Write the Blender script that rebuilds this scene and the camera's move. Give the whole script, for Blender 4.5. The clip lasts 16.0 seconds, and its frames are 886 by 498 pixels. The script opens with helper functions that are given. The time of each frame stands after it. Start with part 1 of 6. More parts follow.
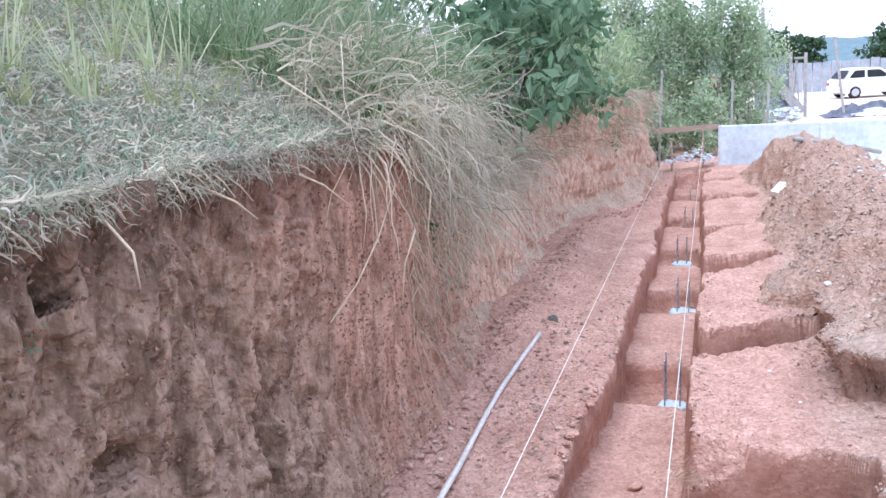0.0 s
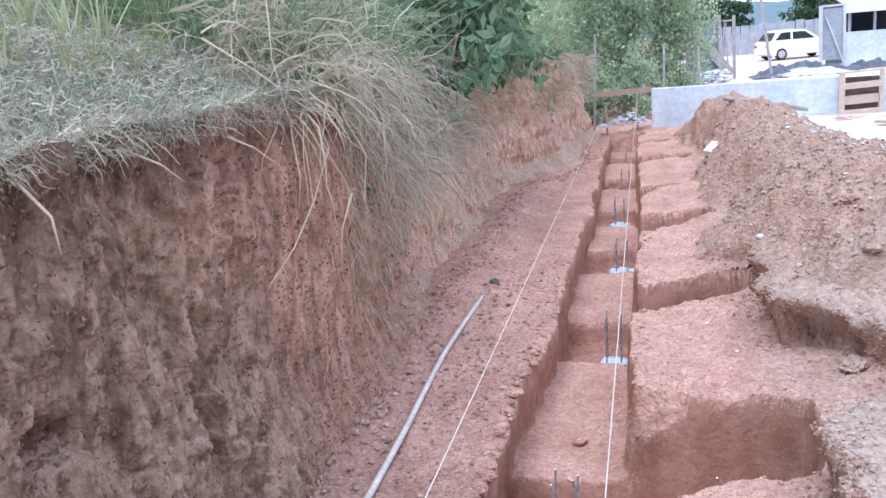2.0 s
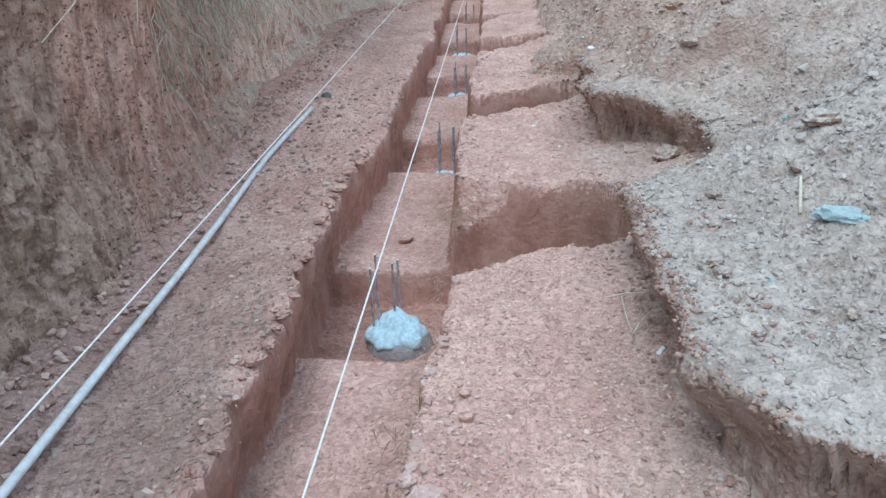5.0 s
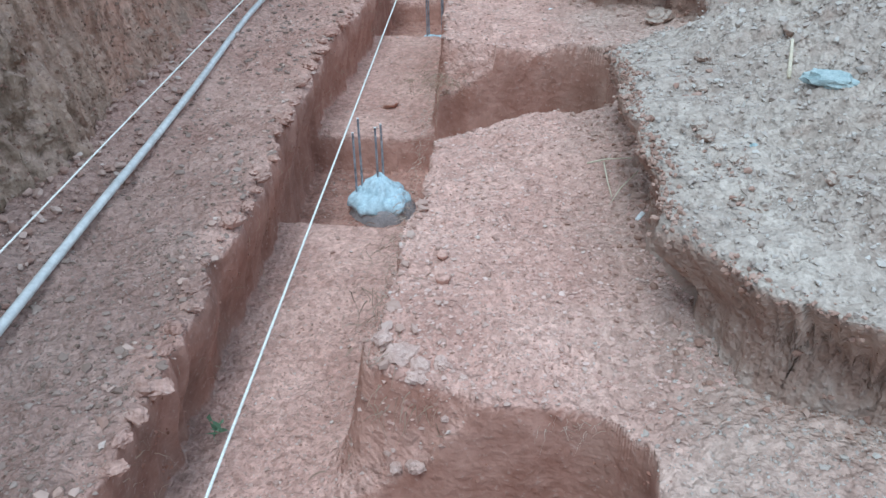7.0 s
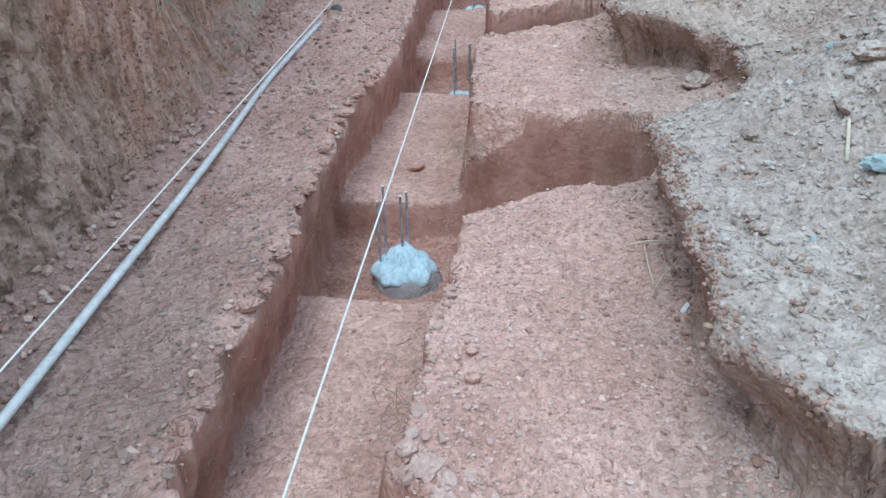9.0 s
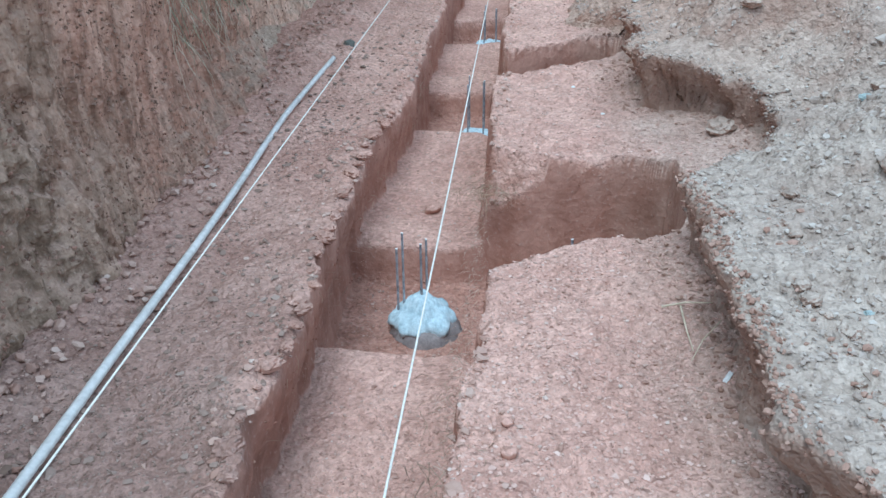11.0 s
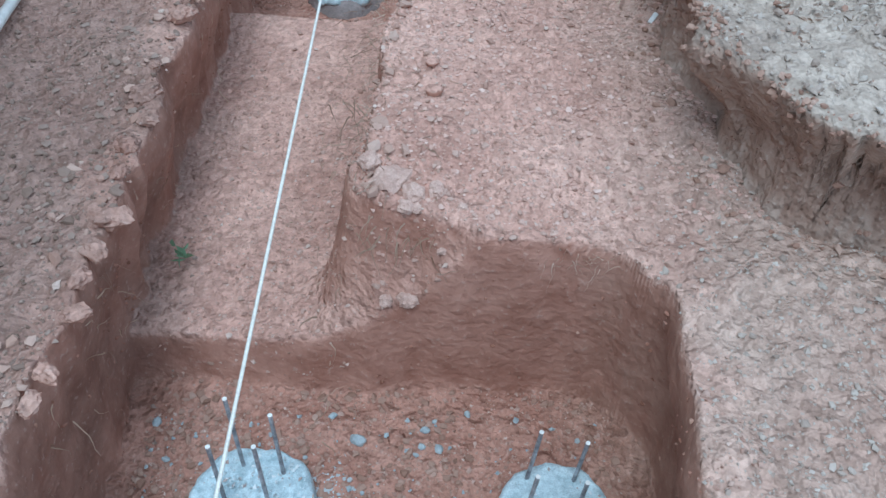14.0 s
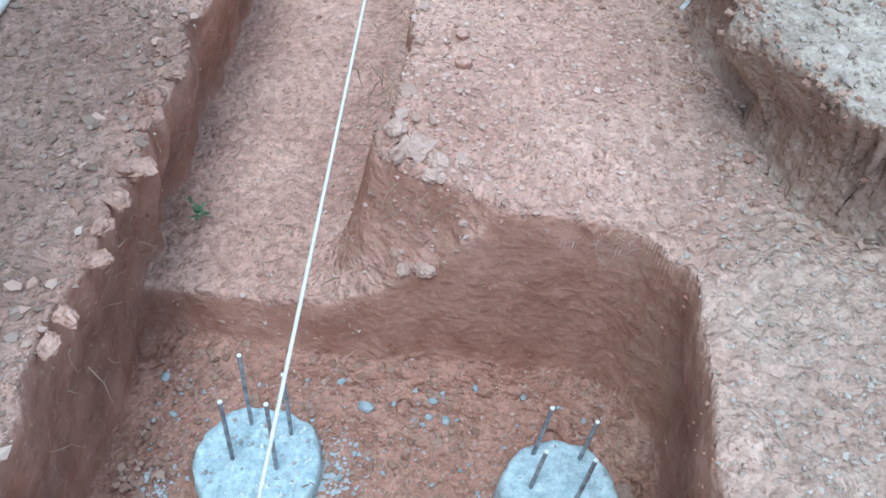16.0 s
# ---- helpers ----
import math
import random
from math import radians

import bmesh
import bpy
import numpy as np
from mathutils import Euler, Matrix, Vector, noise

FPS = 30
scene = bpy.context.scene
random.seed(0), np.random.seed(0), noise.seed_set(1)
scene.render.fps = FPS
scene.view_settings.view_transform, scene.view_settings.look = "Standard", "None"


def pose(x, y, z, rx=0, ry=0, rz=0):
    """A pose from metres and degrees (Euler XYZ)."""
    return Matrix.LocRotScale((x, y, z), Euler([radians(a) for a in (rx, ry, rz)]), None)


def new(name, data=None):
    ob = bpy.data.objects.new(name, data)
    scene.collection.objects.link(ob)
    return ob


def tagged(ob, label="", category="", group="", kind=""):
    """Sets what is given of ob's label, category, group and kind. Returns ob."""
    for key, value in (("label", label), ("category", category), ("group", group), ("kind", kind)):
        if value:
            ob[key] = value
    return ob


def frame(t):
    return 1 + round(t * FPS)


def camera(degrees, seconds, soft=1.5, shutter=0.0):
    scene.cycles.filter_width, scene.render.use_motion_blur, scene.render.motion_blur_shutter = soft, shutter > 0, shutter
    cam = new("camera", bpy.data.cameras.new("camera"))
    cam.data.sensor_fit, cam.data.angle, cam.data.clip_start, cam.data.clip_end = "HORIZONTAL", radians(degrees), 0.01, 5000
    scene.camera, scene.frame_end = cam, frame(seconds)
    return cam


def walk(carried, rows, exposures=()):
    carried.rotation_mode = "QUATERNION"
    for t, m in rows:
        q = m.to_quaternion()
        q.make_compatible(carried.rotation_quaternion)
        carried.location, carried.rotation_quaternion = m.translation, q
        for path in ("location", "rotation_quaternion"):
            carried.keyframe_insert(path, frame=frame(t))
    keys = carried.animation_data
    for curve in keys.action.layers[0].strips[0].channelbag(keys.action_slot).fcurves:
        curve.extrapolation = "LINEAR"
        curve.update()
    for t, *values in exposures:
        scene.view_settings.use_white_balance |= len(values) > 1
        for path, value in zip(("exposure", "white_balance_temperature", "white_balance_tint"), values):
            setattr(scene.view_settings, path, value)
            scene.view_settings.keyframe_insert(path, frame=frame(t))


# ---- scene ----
cam = camera(55.1, 16.0)
METRES, EYE, TILT, LEAN, TURN = 2.1, 2.0, -11.8, 3.5, 18.0
ROWS = [
    (0.0, 0.0, 0.0, 0.0, 0.0, 0.0, -0.0),
    (0.5, -0.0096, 0.0012, -0.0271, -2.62, -1.4, 1.15),
    (1.0, -0.0159, 0.0026, -0.0286, -1.52, -2.06, 0.52),
    (1.5, -0.003, 0.009, -0.0334, -2.65, -1.43, 0.54),
    (2.0, 0.0086, 0.0211, -0.0286, -3.95, -1.87, 2.1),
    (2.5, 0.0216, 0.0407, -0.0254, -6.64, -1.55, 3.28),
    (3.0, 0.0509, 0.0271, -0.0455, -4.73, -1.32, 1.25),
    (3.5, 0.0804, 0.0179, -0.0881, -2.14, -3.43, -0.17),
    (4.0, 0.1101, 0.0389, -0.1857, -6.02, -8.11, 1.08),
    (4.5, 0.0976, 0.0484, -0.2413, -11.6, -11.12, 0.64),
    (5.0, 0.1034, 0.0575, -0.2441, -13.54, -11.18, 1.45),
    (7.5, 0.1295, 0.0651, -0.2642, -14.44, -20.78, 0.02),
    (8.0, 0.1273, 0.0778, -0.2477, -16.13, -18.64, -1.78),
    (8.5, 0.1288, 0.1157, -0.2551, -14.53, -20.79, -0.85),
    (9.0, 0.1422, 0.1748, -0.2165, -12.27, -17.15, 0.59),
    (9.5, 0.1491, 0.1962, -0.1869, -12.53, -12.98, 1.54),
    (12.0, 0.0818, 0.2878, -0.1621, -12.5, -17.34, -1.37),
    (12.5, 0.092, 0.2933, -0.1524, -13.48, -17.43, -1.36),
    (13.0, 0.0981, 0.265, -0.2179, -13.05, -22.02, -3.7),
    (13.5, 0.1069, 0.2421, -0.2666, -15.89, -30.93, -3.64),
    (14.0, 0.0946, 0.2201, -0.2799, -17.26, -34.23, -1.4),
    (14.5, 0.0802, 0.2063, -0.2945, -16.83, -36.3, -2.81),
    (15.0, 0.0634, 0.1929, -0.3107, -14.46, -38.79, -3.7),
    (15.5, 0.0681, 0.2061, -0.3053, -14.39, -40.45, -3.21),
    (16.0, 0.0608, 0.2183, -0.2977, -15.54, -35.21, -4.57),
]
walk(cam, [(t, pose(0, 0, EYE, TILT, LEAN, TURN) @ pose(METRES * x, METRES * y, METRES * z, 90 + pitch, roll, yaw)) for t, x, y, z, yaw, pitch, roll in ROWS],
     exposures=[(0.0, 0.88, 5480, 20), (2.0, 0.7, 5480, 20), (2.8, 0.55, 5450, 20), (3.5, 0.62, 5500, 23), (4.0, 0.63, 5500, 21), (4.6, 0.44, 4930, -2), (8.5, 0.35, 4930, -2), (9.5, 0.44, 4930, -2), (12.5, 0.38, 4930, -1), (13.5, 0.2, 4970, 0), (15.0, 0.3, 4930, -4), (16.0, 0.52, 4930, -3)])

# ---- light ----
world = bpy.data.worlds.new("overcast_sky")
scene.world = world
world.use_nodes = True
wn = world.node_tree
sky = wn.nodes.new("ShaderNodeTexSky")
sky.sky_type, sky.sun_disc = "NISHITA", False
sky.sun_elevation, sky.sun_rotation = radians(68), radians(202)
sky.dust_density, sky.air_density = 1.5, 1.0
cloud = wn.nodes.new("ShaderNodeMix")
cloud.data_type = "RGBA"
cloud.inputs[0].default_value = 0.75
cloud.inputs[7].default_value = (9.0, 9.3, 9.6, 1)
wn.links.new(sky.outputs[0], cloud.inputs[6])
wn.links.new(cloud.outputs[2], wn.nodes["Background"].inputs[0])
wn.nodes["Background"].inputs[1].default_value = 0.12
sun_data = bpy.data.lights.new("sun", "SUN")
sun_data.energy, sun_data.angle, sun_data.color = 1.3, radians(30), (1.0, 0.96, 0.9)
sun = new("sun", sun_data)
# the brightest part of the clouds stands high behind the camera, to its left
sun.rotation_euler = (radians(22), 0, radians(-22))


# ---- numeric noise ----
def lattice(i, j, k, seed):
    h = (i * 374761393 + j * 668265263 + k * 2147483647 + seed * 974711) & 0xFFFFFFFF
    h = ((h ^ (h >> 13)) * 1274126177) & 0xFFFFFFFF
    h = ((h ^ (h >> 16)) * 2246822519) & 0xFFFFFFFF
    return ((h ^ (h >> 15)) & 0xFFFFFF) / float(0xFFFFFF) * 2 - 1


def vnoise(x, y, z=0.0, seed=0):
    """Smooth value noise between -1 and 1."""
    x, y, z = np.broadcast_arrays(*[np.asarray(v, float) for v in (x, y, z)])
    xi, yi, zi = [np.floor(v).astype(np.int64) for v in (x, y, z)]
    u, v, w = [(a - b) for a, b in ((x, xi), (y, yi), (z, zi))]
    u, v, w = [a * a * (3 - 2 * a) for a in (u, v, w)]
    out = 0
    for a in (0, 1):
        for b in (0, 1):
            for c in (0, 1):
                out = out + lattice(xi + a, yi + b, zi + c, seed) * (u if a else 1 - u) * (v if b else 1 - v) * (w if c else 1 - w)
    return out


def fbm(x, y, z=0.0, octaves=4, seed=0, gain=0.5):
    out, amp, f = 0, 1.0, 1.0
    for o in range(octaves):
        out = out + amp * vnoise(np.asarray(x) * f, np.asarray(y) * f, np.asarray(z) * f, seed + 17 * o)
        amp, f = amp * gain, f * 2.03
    return out


def ramp(v, a, b):
    t = np.clip((np.asarray(v, float) - a) / (b - a), 0, 1)
    return t * t * (3 - 2 * t)


def spaced(*stops):
    """Rising coordinates; each stop is (to, step), the first (start, 0)."""
    out = [stops[0][0]]
    for end, step in stops[1:]:
        n = max(1, round((end - out[-1]) / step))
        out += list(np.linspace(out[-1], end, n + 1)[1:])
    return np.array(out)


# ---- materials ----
def material(name, rough=0.9, metal=0.0):
    m = bpy.data.materials.new(name)
    m.use_nodes = True
    b = m.node_tree.nodes["Principled BSDF"]
    b.inputs["Roughness"].default_value, b.inputs["Metallic"].default_value = rough, metal
    return m, m.node_tree, b


def node(nt, kind, **inputs):
    n = nt.nodes.new(kind)
    for key, value in inputs.items():
        n.inputs[key].default_value = value
    return n


def noise_tex(nt, vec, scale, detail=5.0, rough=0.6):
    n = node(nt, "ShaderNodeTexNoise", Scale=scale, Detail=detail, Roughness=rough)
    nt.links.new(vec, n.inputs["Vector"])
    return n.outputs["Fac"]


def ramped(nt, fac, *stops):
    r = nt.nodes.new("ShaderNodeValToRGB")
    e = r.color_ramp.elements
    while len(e) < len(stops):
        e.new(0.5)
    for el, (p, c) in zip(e, stops):
        el.position, el.color = p, (*c, 1) if len(c) == 3 else c
    nt.links.new(fac, r.inputs[0])
    return r.outputs[0]


def mixed(nt, fac, a, b, mode="MIX"):
    m = nt.nodes.new("ShaderNodeMix")
    m.data_type, m.blend_type = "RGBA", mode
    for sock, v in ((m.inputs[0], fac), (m.inputs[6], a), (m.inputs[7], b)):
        if isinstance(v, (float, int)):
            sock.default_value = v
        elif isinstance(v, tuple):
            sock.default_value = (*v, 1)
        else:
            nt.links.new(v, sock)
    return m.outputs[2]


def bumped(nt, bsdf, height, strength, distance):
    b = node(nt, "ShaderNodeBump", Strength=strength, Distance=distance)
    nt.links.new(height, b.inputs["Height"])
    nt.links.new(b.outputs[0], bsdf.inputs["Normal"])


def position(nt, stretch=(1, 1, 1)):
    g = nt.nodes.new("ShaderNodeNewGeometry")
    v = nt.nodes.new("ShaderNodeVectorMath")
    v.operation = "MULTIPLY"
    v.inputs[1].default_value = stretch
    nt.links.new(g.outputs["Position"], v.inputs[0])
    return v.outputs[0], g


def soil(name, crust, crust2, cut, cut2, specks=0.5, stretch=(1, 1, 1), flakes=38.0, weathered=None, subsoil_shade=None, trodden=None, topsoil=None, redder=None, yonder=None, loose=None):
    """Laterite soil: a dry, paler crust on what lies level, moist red earth where it was cut steep, flaky crumbs.
    weathered: the grey-brown skin of an old face, up to how far along it reaches."""
    m, nt, b = material(name, 0.95)
    p, g = position(nt)
    ps, _ = position(nt, stretch)
    level = ramped(nt, noise_tex(nt, p, 2.6, 7, 0.65), (0.34, crust), (0.66, crust2))
    streak = noise_tex(nt, ps, 6.0, 5, 0.66)
    steep = ramped(nt, streak, (0.36, cut), (0.62, cut2))
    if weathered:
        old1, old2, reach = weathered
        sp = nt.nodes.new("ShaderNodeSeparateXYZ")
        nt.links.new(p, sp.inputs[0])
        far = nt.nodes.new("ShaderNodeMath")
        far.operation = "MULTIPLY_ADD"
        far.inputs[1].default_value = 2.6
        nt.links.new(noise_tex(nt, ps, 2.2, 5), far.inputs[0])
        high = nt.nodes.new("ShaderNodeMath")
        high.operation = "MULTIPLY_ADD"
        high.inputs[1].default_value = 0.5
        nt.links.new(sp.outputs[2], high.inputs[0])
        nt.links.new(sp.outputs[1], high.inputs[2])
        nt.links.new(high.outputs[0], far.inputs[2])
        skin = nt.nodes.new("ShaderNodeMapRange")
        skin.inputs["From Min"].default_value, skin.inputs["From Max"].default_value = reach + 0.7, reach + 2.0
        skin.inputs["To Min"].default_value, skin.inputs["To Max"].default_value = 0.88, 0.28
        nt.links.new(far.outputs[0], skin.inputs["Value"])
        steep = mixed(nt, skin.outputs[0], steep, ramped(nt, streak, (0.41, old1), (0.59, old2)))
        runs = noise_tex(nt, ps, 15.0, 4, 0.6)
        steep = mixed(nt, 0.6, steep, ramped(nt, runs, (0.38, (0.55, 0.53, 0.52)), (0.5, (1, 1, 1)), (0.62, (1.35, 1.36, 1.38))), "MULTIPLY")
    sep = nt.nodes.new("ShaderNodeSeparateXYZ")
    nt.links.new(g.outputs["Normal"], sep.inputs[0])
    add = nt.nodes.new("ShaderNodeMath")
    add.operation = "MULTIPLY_ADD"
    add.inputs[1].default_value, add.inputs[2].default_value = 0.5, -0.25
    nt.links.new(noise_tex(nt, p, 14.0, 4), add.inputs[0])
    add2 = nt.nodes.new("ShaderNodeMath")
    nt.links.new(sep.outputs[2], add2.inputs[0])
    nt.links.new(add.outputs[0], add2.inputs[1])
    lie = ramped(nt, add2.outputs[0], (0.22, (0, 0, 0)), (0.66, (1, 1, 1)))
    flat = lie
    if subsoil_shade:
        # the deeper layer is redder; pit floors turn darker too, shade put into colour
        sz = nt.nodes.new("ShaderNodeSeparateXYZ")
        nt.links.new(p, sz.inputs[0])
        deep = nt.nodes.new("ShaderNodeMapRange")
        deep.inputs["From Min"].default_value, deep.inputs["From Max"].default_value = subsoil_shade
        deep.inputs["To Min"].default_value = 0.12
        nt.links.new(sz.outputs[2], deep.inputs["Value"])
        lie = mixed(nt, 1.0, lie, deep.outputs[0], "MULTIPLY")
    col = mixed(nt, lie, steep, level)
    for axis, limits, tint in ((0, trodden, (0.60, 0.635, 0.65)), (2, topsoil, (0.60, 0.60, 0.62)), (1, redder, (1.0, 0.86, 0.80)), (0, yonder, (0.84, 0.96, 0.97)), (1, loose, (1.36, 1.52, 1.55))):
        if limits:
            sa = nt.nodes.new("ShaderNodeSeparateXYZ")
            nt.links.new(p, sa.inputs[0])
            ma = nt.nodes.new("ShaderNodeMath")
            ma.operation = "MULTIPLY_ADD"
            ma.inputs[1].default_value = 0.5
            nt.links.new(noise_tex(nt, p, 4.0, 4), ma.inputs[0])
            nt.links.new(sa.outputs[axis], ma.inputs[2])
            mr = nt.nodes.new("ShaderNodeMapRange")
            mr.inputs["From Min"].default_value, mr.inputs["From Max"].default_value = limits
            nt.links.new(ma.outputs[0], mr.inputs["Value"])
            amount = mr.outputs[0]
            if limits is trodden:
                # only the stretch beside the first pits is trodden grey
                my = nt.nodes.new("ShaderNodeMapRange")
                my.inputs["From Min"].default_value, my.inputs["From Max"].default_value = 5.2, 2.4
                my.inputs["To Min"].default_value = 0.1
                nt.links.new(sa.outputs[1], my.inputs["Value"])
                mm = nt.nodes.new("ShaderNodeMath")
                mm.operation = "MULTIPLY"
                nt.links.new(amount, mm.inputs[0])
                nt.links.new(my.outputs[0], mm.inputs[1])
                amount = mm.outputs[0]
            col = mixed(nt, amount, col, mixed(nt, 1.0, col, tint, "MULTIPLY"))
    # flaky crumbs: cells of uneven size, each with its own tone
    warp = nt.nodes.new("ShaderNodeVectorMath")
    warp.operation = "MULTIPLY_ADD"
    warp.inputs[1].default_value = (0.05, 0.05, 0.05)
    wn3 = node(nt, "ShaderNodeTexNoise", Scale=9.0, Detail=4.0)
    nt.links.new(p, wn3.inputs["Vector"])
    nt.links.new(wn3.outputs["Color"], warp.inputs[0])
    nt.links.new(p, warp.inputs[2])
    vor = node(nt, "ShaderNodeTexVoronoi", Scale=flakes)
    nt.links.new(warp.outputs[0], vor.inputs["Vector"])
    tone = ramped(nt, vor.outputs["Color"], (0.15, (0.70, 0.68, 0.66)), (0.5, (1.0, 1.0, 1.0)), (0.9, (1.28, 1.29, 1.30)))
    grainy = nt.nodes.new("ShaderNodeMapRange")
    grainy.inputs["To Min"].default_value, grainy.inputs["To Max"].default_value = (0.12, 0.5) if not weathered else (0.14, 0.45)
    nt.links.new(flat, grainy.inputs["Value"])
    col = mixed(nt, grainy.outputs[0], col, tone, "MULTIPLY")
    fine = noise_tex(nt, p, 42.0, 2, 0.6)
    col = mixed(nt, grainy.outputs[0], col, ramped(nt, fine, (0.32, (0.68, 0.66, 0.64)), (0.5, (1.0, 1.0, 1.0)), (0.68, (1.25, 1.25, 1.25))), "MULTIPLY")
    pale = ramped(nt, noise_tex(nt, p, 48.0, 2, 0.6), (0.63, (0, 0, 0)), (0.70, (specks, specks, specks)))
    col = mixed(nt, pale, col, (0.62, 0.52, 0.45))
    nt.links.new(col, b.inputs["Base Color"])
    mid = noise_tex(nt, p, 24.0, 2.5, 0.6)
    both = nt.nodes.new("ShaderNodeMath")
    both.operation = "MULTIPLY_ADD"
    both.inputs[1].default_value = -0.16
    nt.links.new(vor.outputs["Distance"], both.inputs[0])
    nt.links.new(mid, both.inputs[2])
    relief = nt.nodes.new("ShaderNodeMath")
    relief.operation = "MULTIPLY"
    damp = nt.nodes.new("ShaderNodeMapRange")
    damp.inputs["To Min"].default_value = 0.2 if subsoil_shade else 0.6
    nt.links.new(flat, damp.inputs["Value"])
    nt.links.new(both.outputs[0], relief.inputs[0])
    nt.links.new(damp.outputs[0], relief.inputs[1])
    bumped(nt, b, relief.outputs[0], 1.0, 0.045)
    b.inputs["Specular IOR Level"].default_value = 0.15
    return m


SOIL = soil("red_soil", (0.455, 0.268, 0.208), (0.615, 0.397, 0.315), (0.33, 0.166, 0.118), (0.47, 0.268, 0.20), 0.2, subsoil_shade=(-0.74, -0.65), trodden=(-0.40, -0.66), yonder=(0.62, 0.98))
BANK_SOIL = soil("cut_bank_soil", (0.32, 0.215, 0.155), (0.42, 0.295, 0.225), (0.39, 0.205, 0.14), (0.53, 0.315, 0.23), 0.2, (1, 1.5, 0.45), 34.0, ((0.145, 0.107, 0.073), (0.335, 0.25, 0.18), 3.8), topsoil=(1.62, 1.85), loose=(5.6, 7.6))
SPOIL = soil("dry_spoil", (0.36, 0.285, 0.23), (0.47, 0.39, 0.32), (0.29, 0.19, 0.142), (0.41, 0.30, 0.235), 0.25, (1, 1, 1), 30.0, redder=(4.6, 6.6))


def plain(name, c1, c2, scale=8.0, rough=0.8, metal=0.0, bump=0.2, stretch=(1, 1, 1), dist=0.01):
    m, nt, b = material(name, rough, metal)
    p, _ = position(nt, stretch)
    col = ramped(nt, noise_tex(nt, p, scale, 6, 0.65), (0.33, c1), (0.67, c2))
    fine = ramped(nt, noise_tex(nt, p, scale * 7, 4), (0.3, (0.8, 0.8, 0.8)), (0.7, (1.15, 1.15, 1.15)))
    nt.links.new(mixed(nt, 0.8, col, fine, "MULTIPLY"), b.inputs["Base Color"])
    bumped(nt, b, noise_tex(nt, p, scale * 4, 6), bump, dist)
    return m


def foliage(name, *cols, rough=0.6):
    """Leaves or blades: each piece takes one of the colours."""
    m, nt, b = material(name, rough)
    g = nt.nodes.new("ShaderNodeNewGeometry")
    stops = [(i / max(1, len(cols) - 1), c) for i, c in enumerate(cols)]
    col = ramped(nt, g.outputs["Random Per Island"], *stops)
    p, _ = position(nt)
    nt.links.new(mixed(nt, 0.6, col, ramped(nt, noise_tex(nt, p, 2.5, 3), (0.3, (0.7, 0.7, 0.7)), (0.7, (1.25, 1.25, 1.2))), "MULTIPLY"), b.inputs["Base Color"])
    b.inputs["Specular IOR Level"].default_value = 0.25
    thin = nt.nodes.new("ShaderNodeBsdfTranslucent")
    both = nt.nodes.new("ShaderNodeMixShader")
    both.inputs[0].default_value = 0.45
    nt.links.new(b.inputs["Base Color"].links[0].from_socket, thin.inputs["Color"])
    nt.links.new(b.outputs[0], both.inputs[1])
    nt.links.new(thin.outputs[0], both.inputs[2])
    nt.links.new(both.outputs[0], nt.nodes["Material Output"].inputs["Surface"])
    return m


CONCRETE = plain("pale_blue_grey_concrete", (0.36, 0.47, 0.51), (0.72, 0.84, 0.87), 38, 0.9, bump=0.6, dist=0.012)
WALLPAINT = plain("blue_white_render", (0.50, 0.60, 0.66), (0.68, 0.76, 0.80), 1.6, 0.85, bump=0.15)
WOOD = plain("weathered_timber", (0.30, 0.21, 0.16), (0.48, 0.37, 0.30), 9, 0.8, stretch=(1, 1, 6))
PALEWOOD = plain("pale_sawn_timber", (0.48, 0.38, 0.31), (0.66, 0.56, 0.48), 9, 0.8, stretch=(1, 1, 6))
GREYWOOD = plain("grey_timber", (0.28, 0.27, 0.26), (0.45, 0.44, 0.42), 7, 0.85)
STEEL = plain("rebar_steel", (0.16, 0.165, 0.18), (0.52, 0.54, 0.57), 30, 0.5, 0.3)
PVC = plain("grey_pvc", (0.55, 0.54, 0.51), (0.68, 0.665, 0.63), 6, 0.45, bump=0.03)
STRING = plain("white_nylon_string", (0.62, 0.59, 0.52), (0.76, 0.73, 0.66), 60, 0.7)


# ---- mesh helpers ----
def mesh_np(name, verts, faces, mat, parent=None, smooth=True, label=""):
    """One mesh object from vertex rows and face rows."""
    me = bpy.data.meshes.new(name)
    verts, faces = np.asarray(verts, np.float32), np.asarray(faces, np.int32)
    n, k = faces.shape
    me.vertices.add(len(verts))
    me.vertices.foreach_set("co", verts.ravel())
    me.loops.add(n * k)
    me.loops.foreach_set("vertex_index", faces.ravel())
    me.polygons.add(n)
    me.polygons.foreach_set("loop_start", np.arange(0, n * k, k, dtype=np.int32))
    me.polygons.foreach_set("use_smooth", np.full(n, smooth))
    me.update(calc_edges=True)
    me.validate()
    me.materials.append(mat)
    ob = new(name, me)
    ob.parent = parent
    if label:
        ob["label"] = label
    return ob


def sheet_faces(nu, nv):
    a = np.arange(nu * nv).reshape(nu, nv)
    return np.stack([a[:-1, :-1], a[1:, :-1], a[1:, 1:], a[:-1, 1:]], -1).reshape(-1, 4)


def part(name, bm, mat, parent=None, label="", smooth=False):
    me = bpy.data.meshes.new(name)
    bm.normal_update()
    bm.to_mesh(me)
    bm.free()
    if smooth:
        me.polygons.foreach_set("use_smooth", np.full(len(me.polygons), True))
    me.materials.append(mat)
    ob = new(name, me)
    ob.parent = parent
    if label:
        ob["label"] = label
    return ob


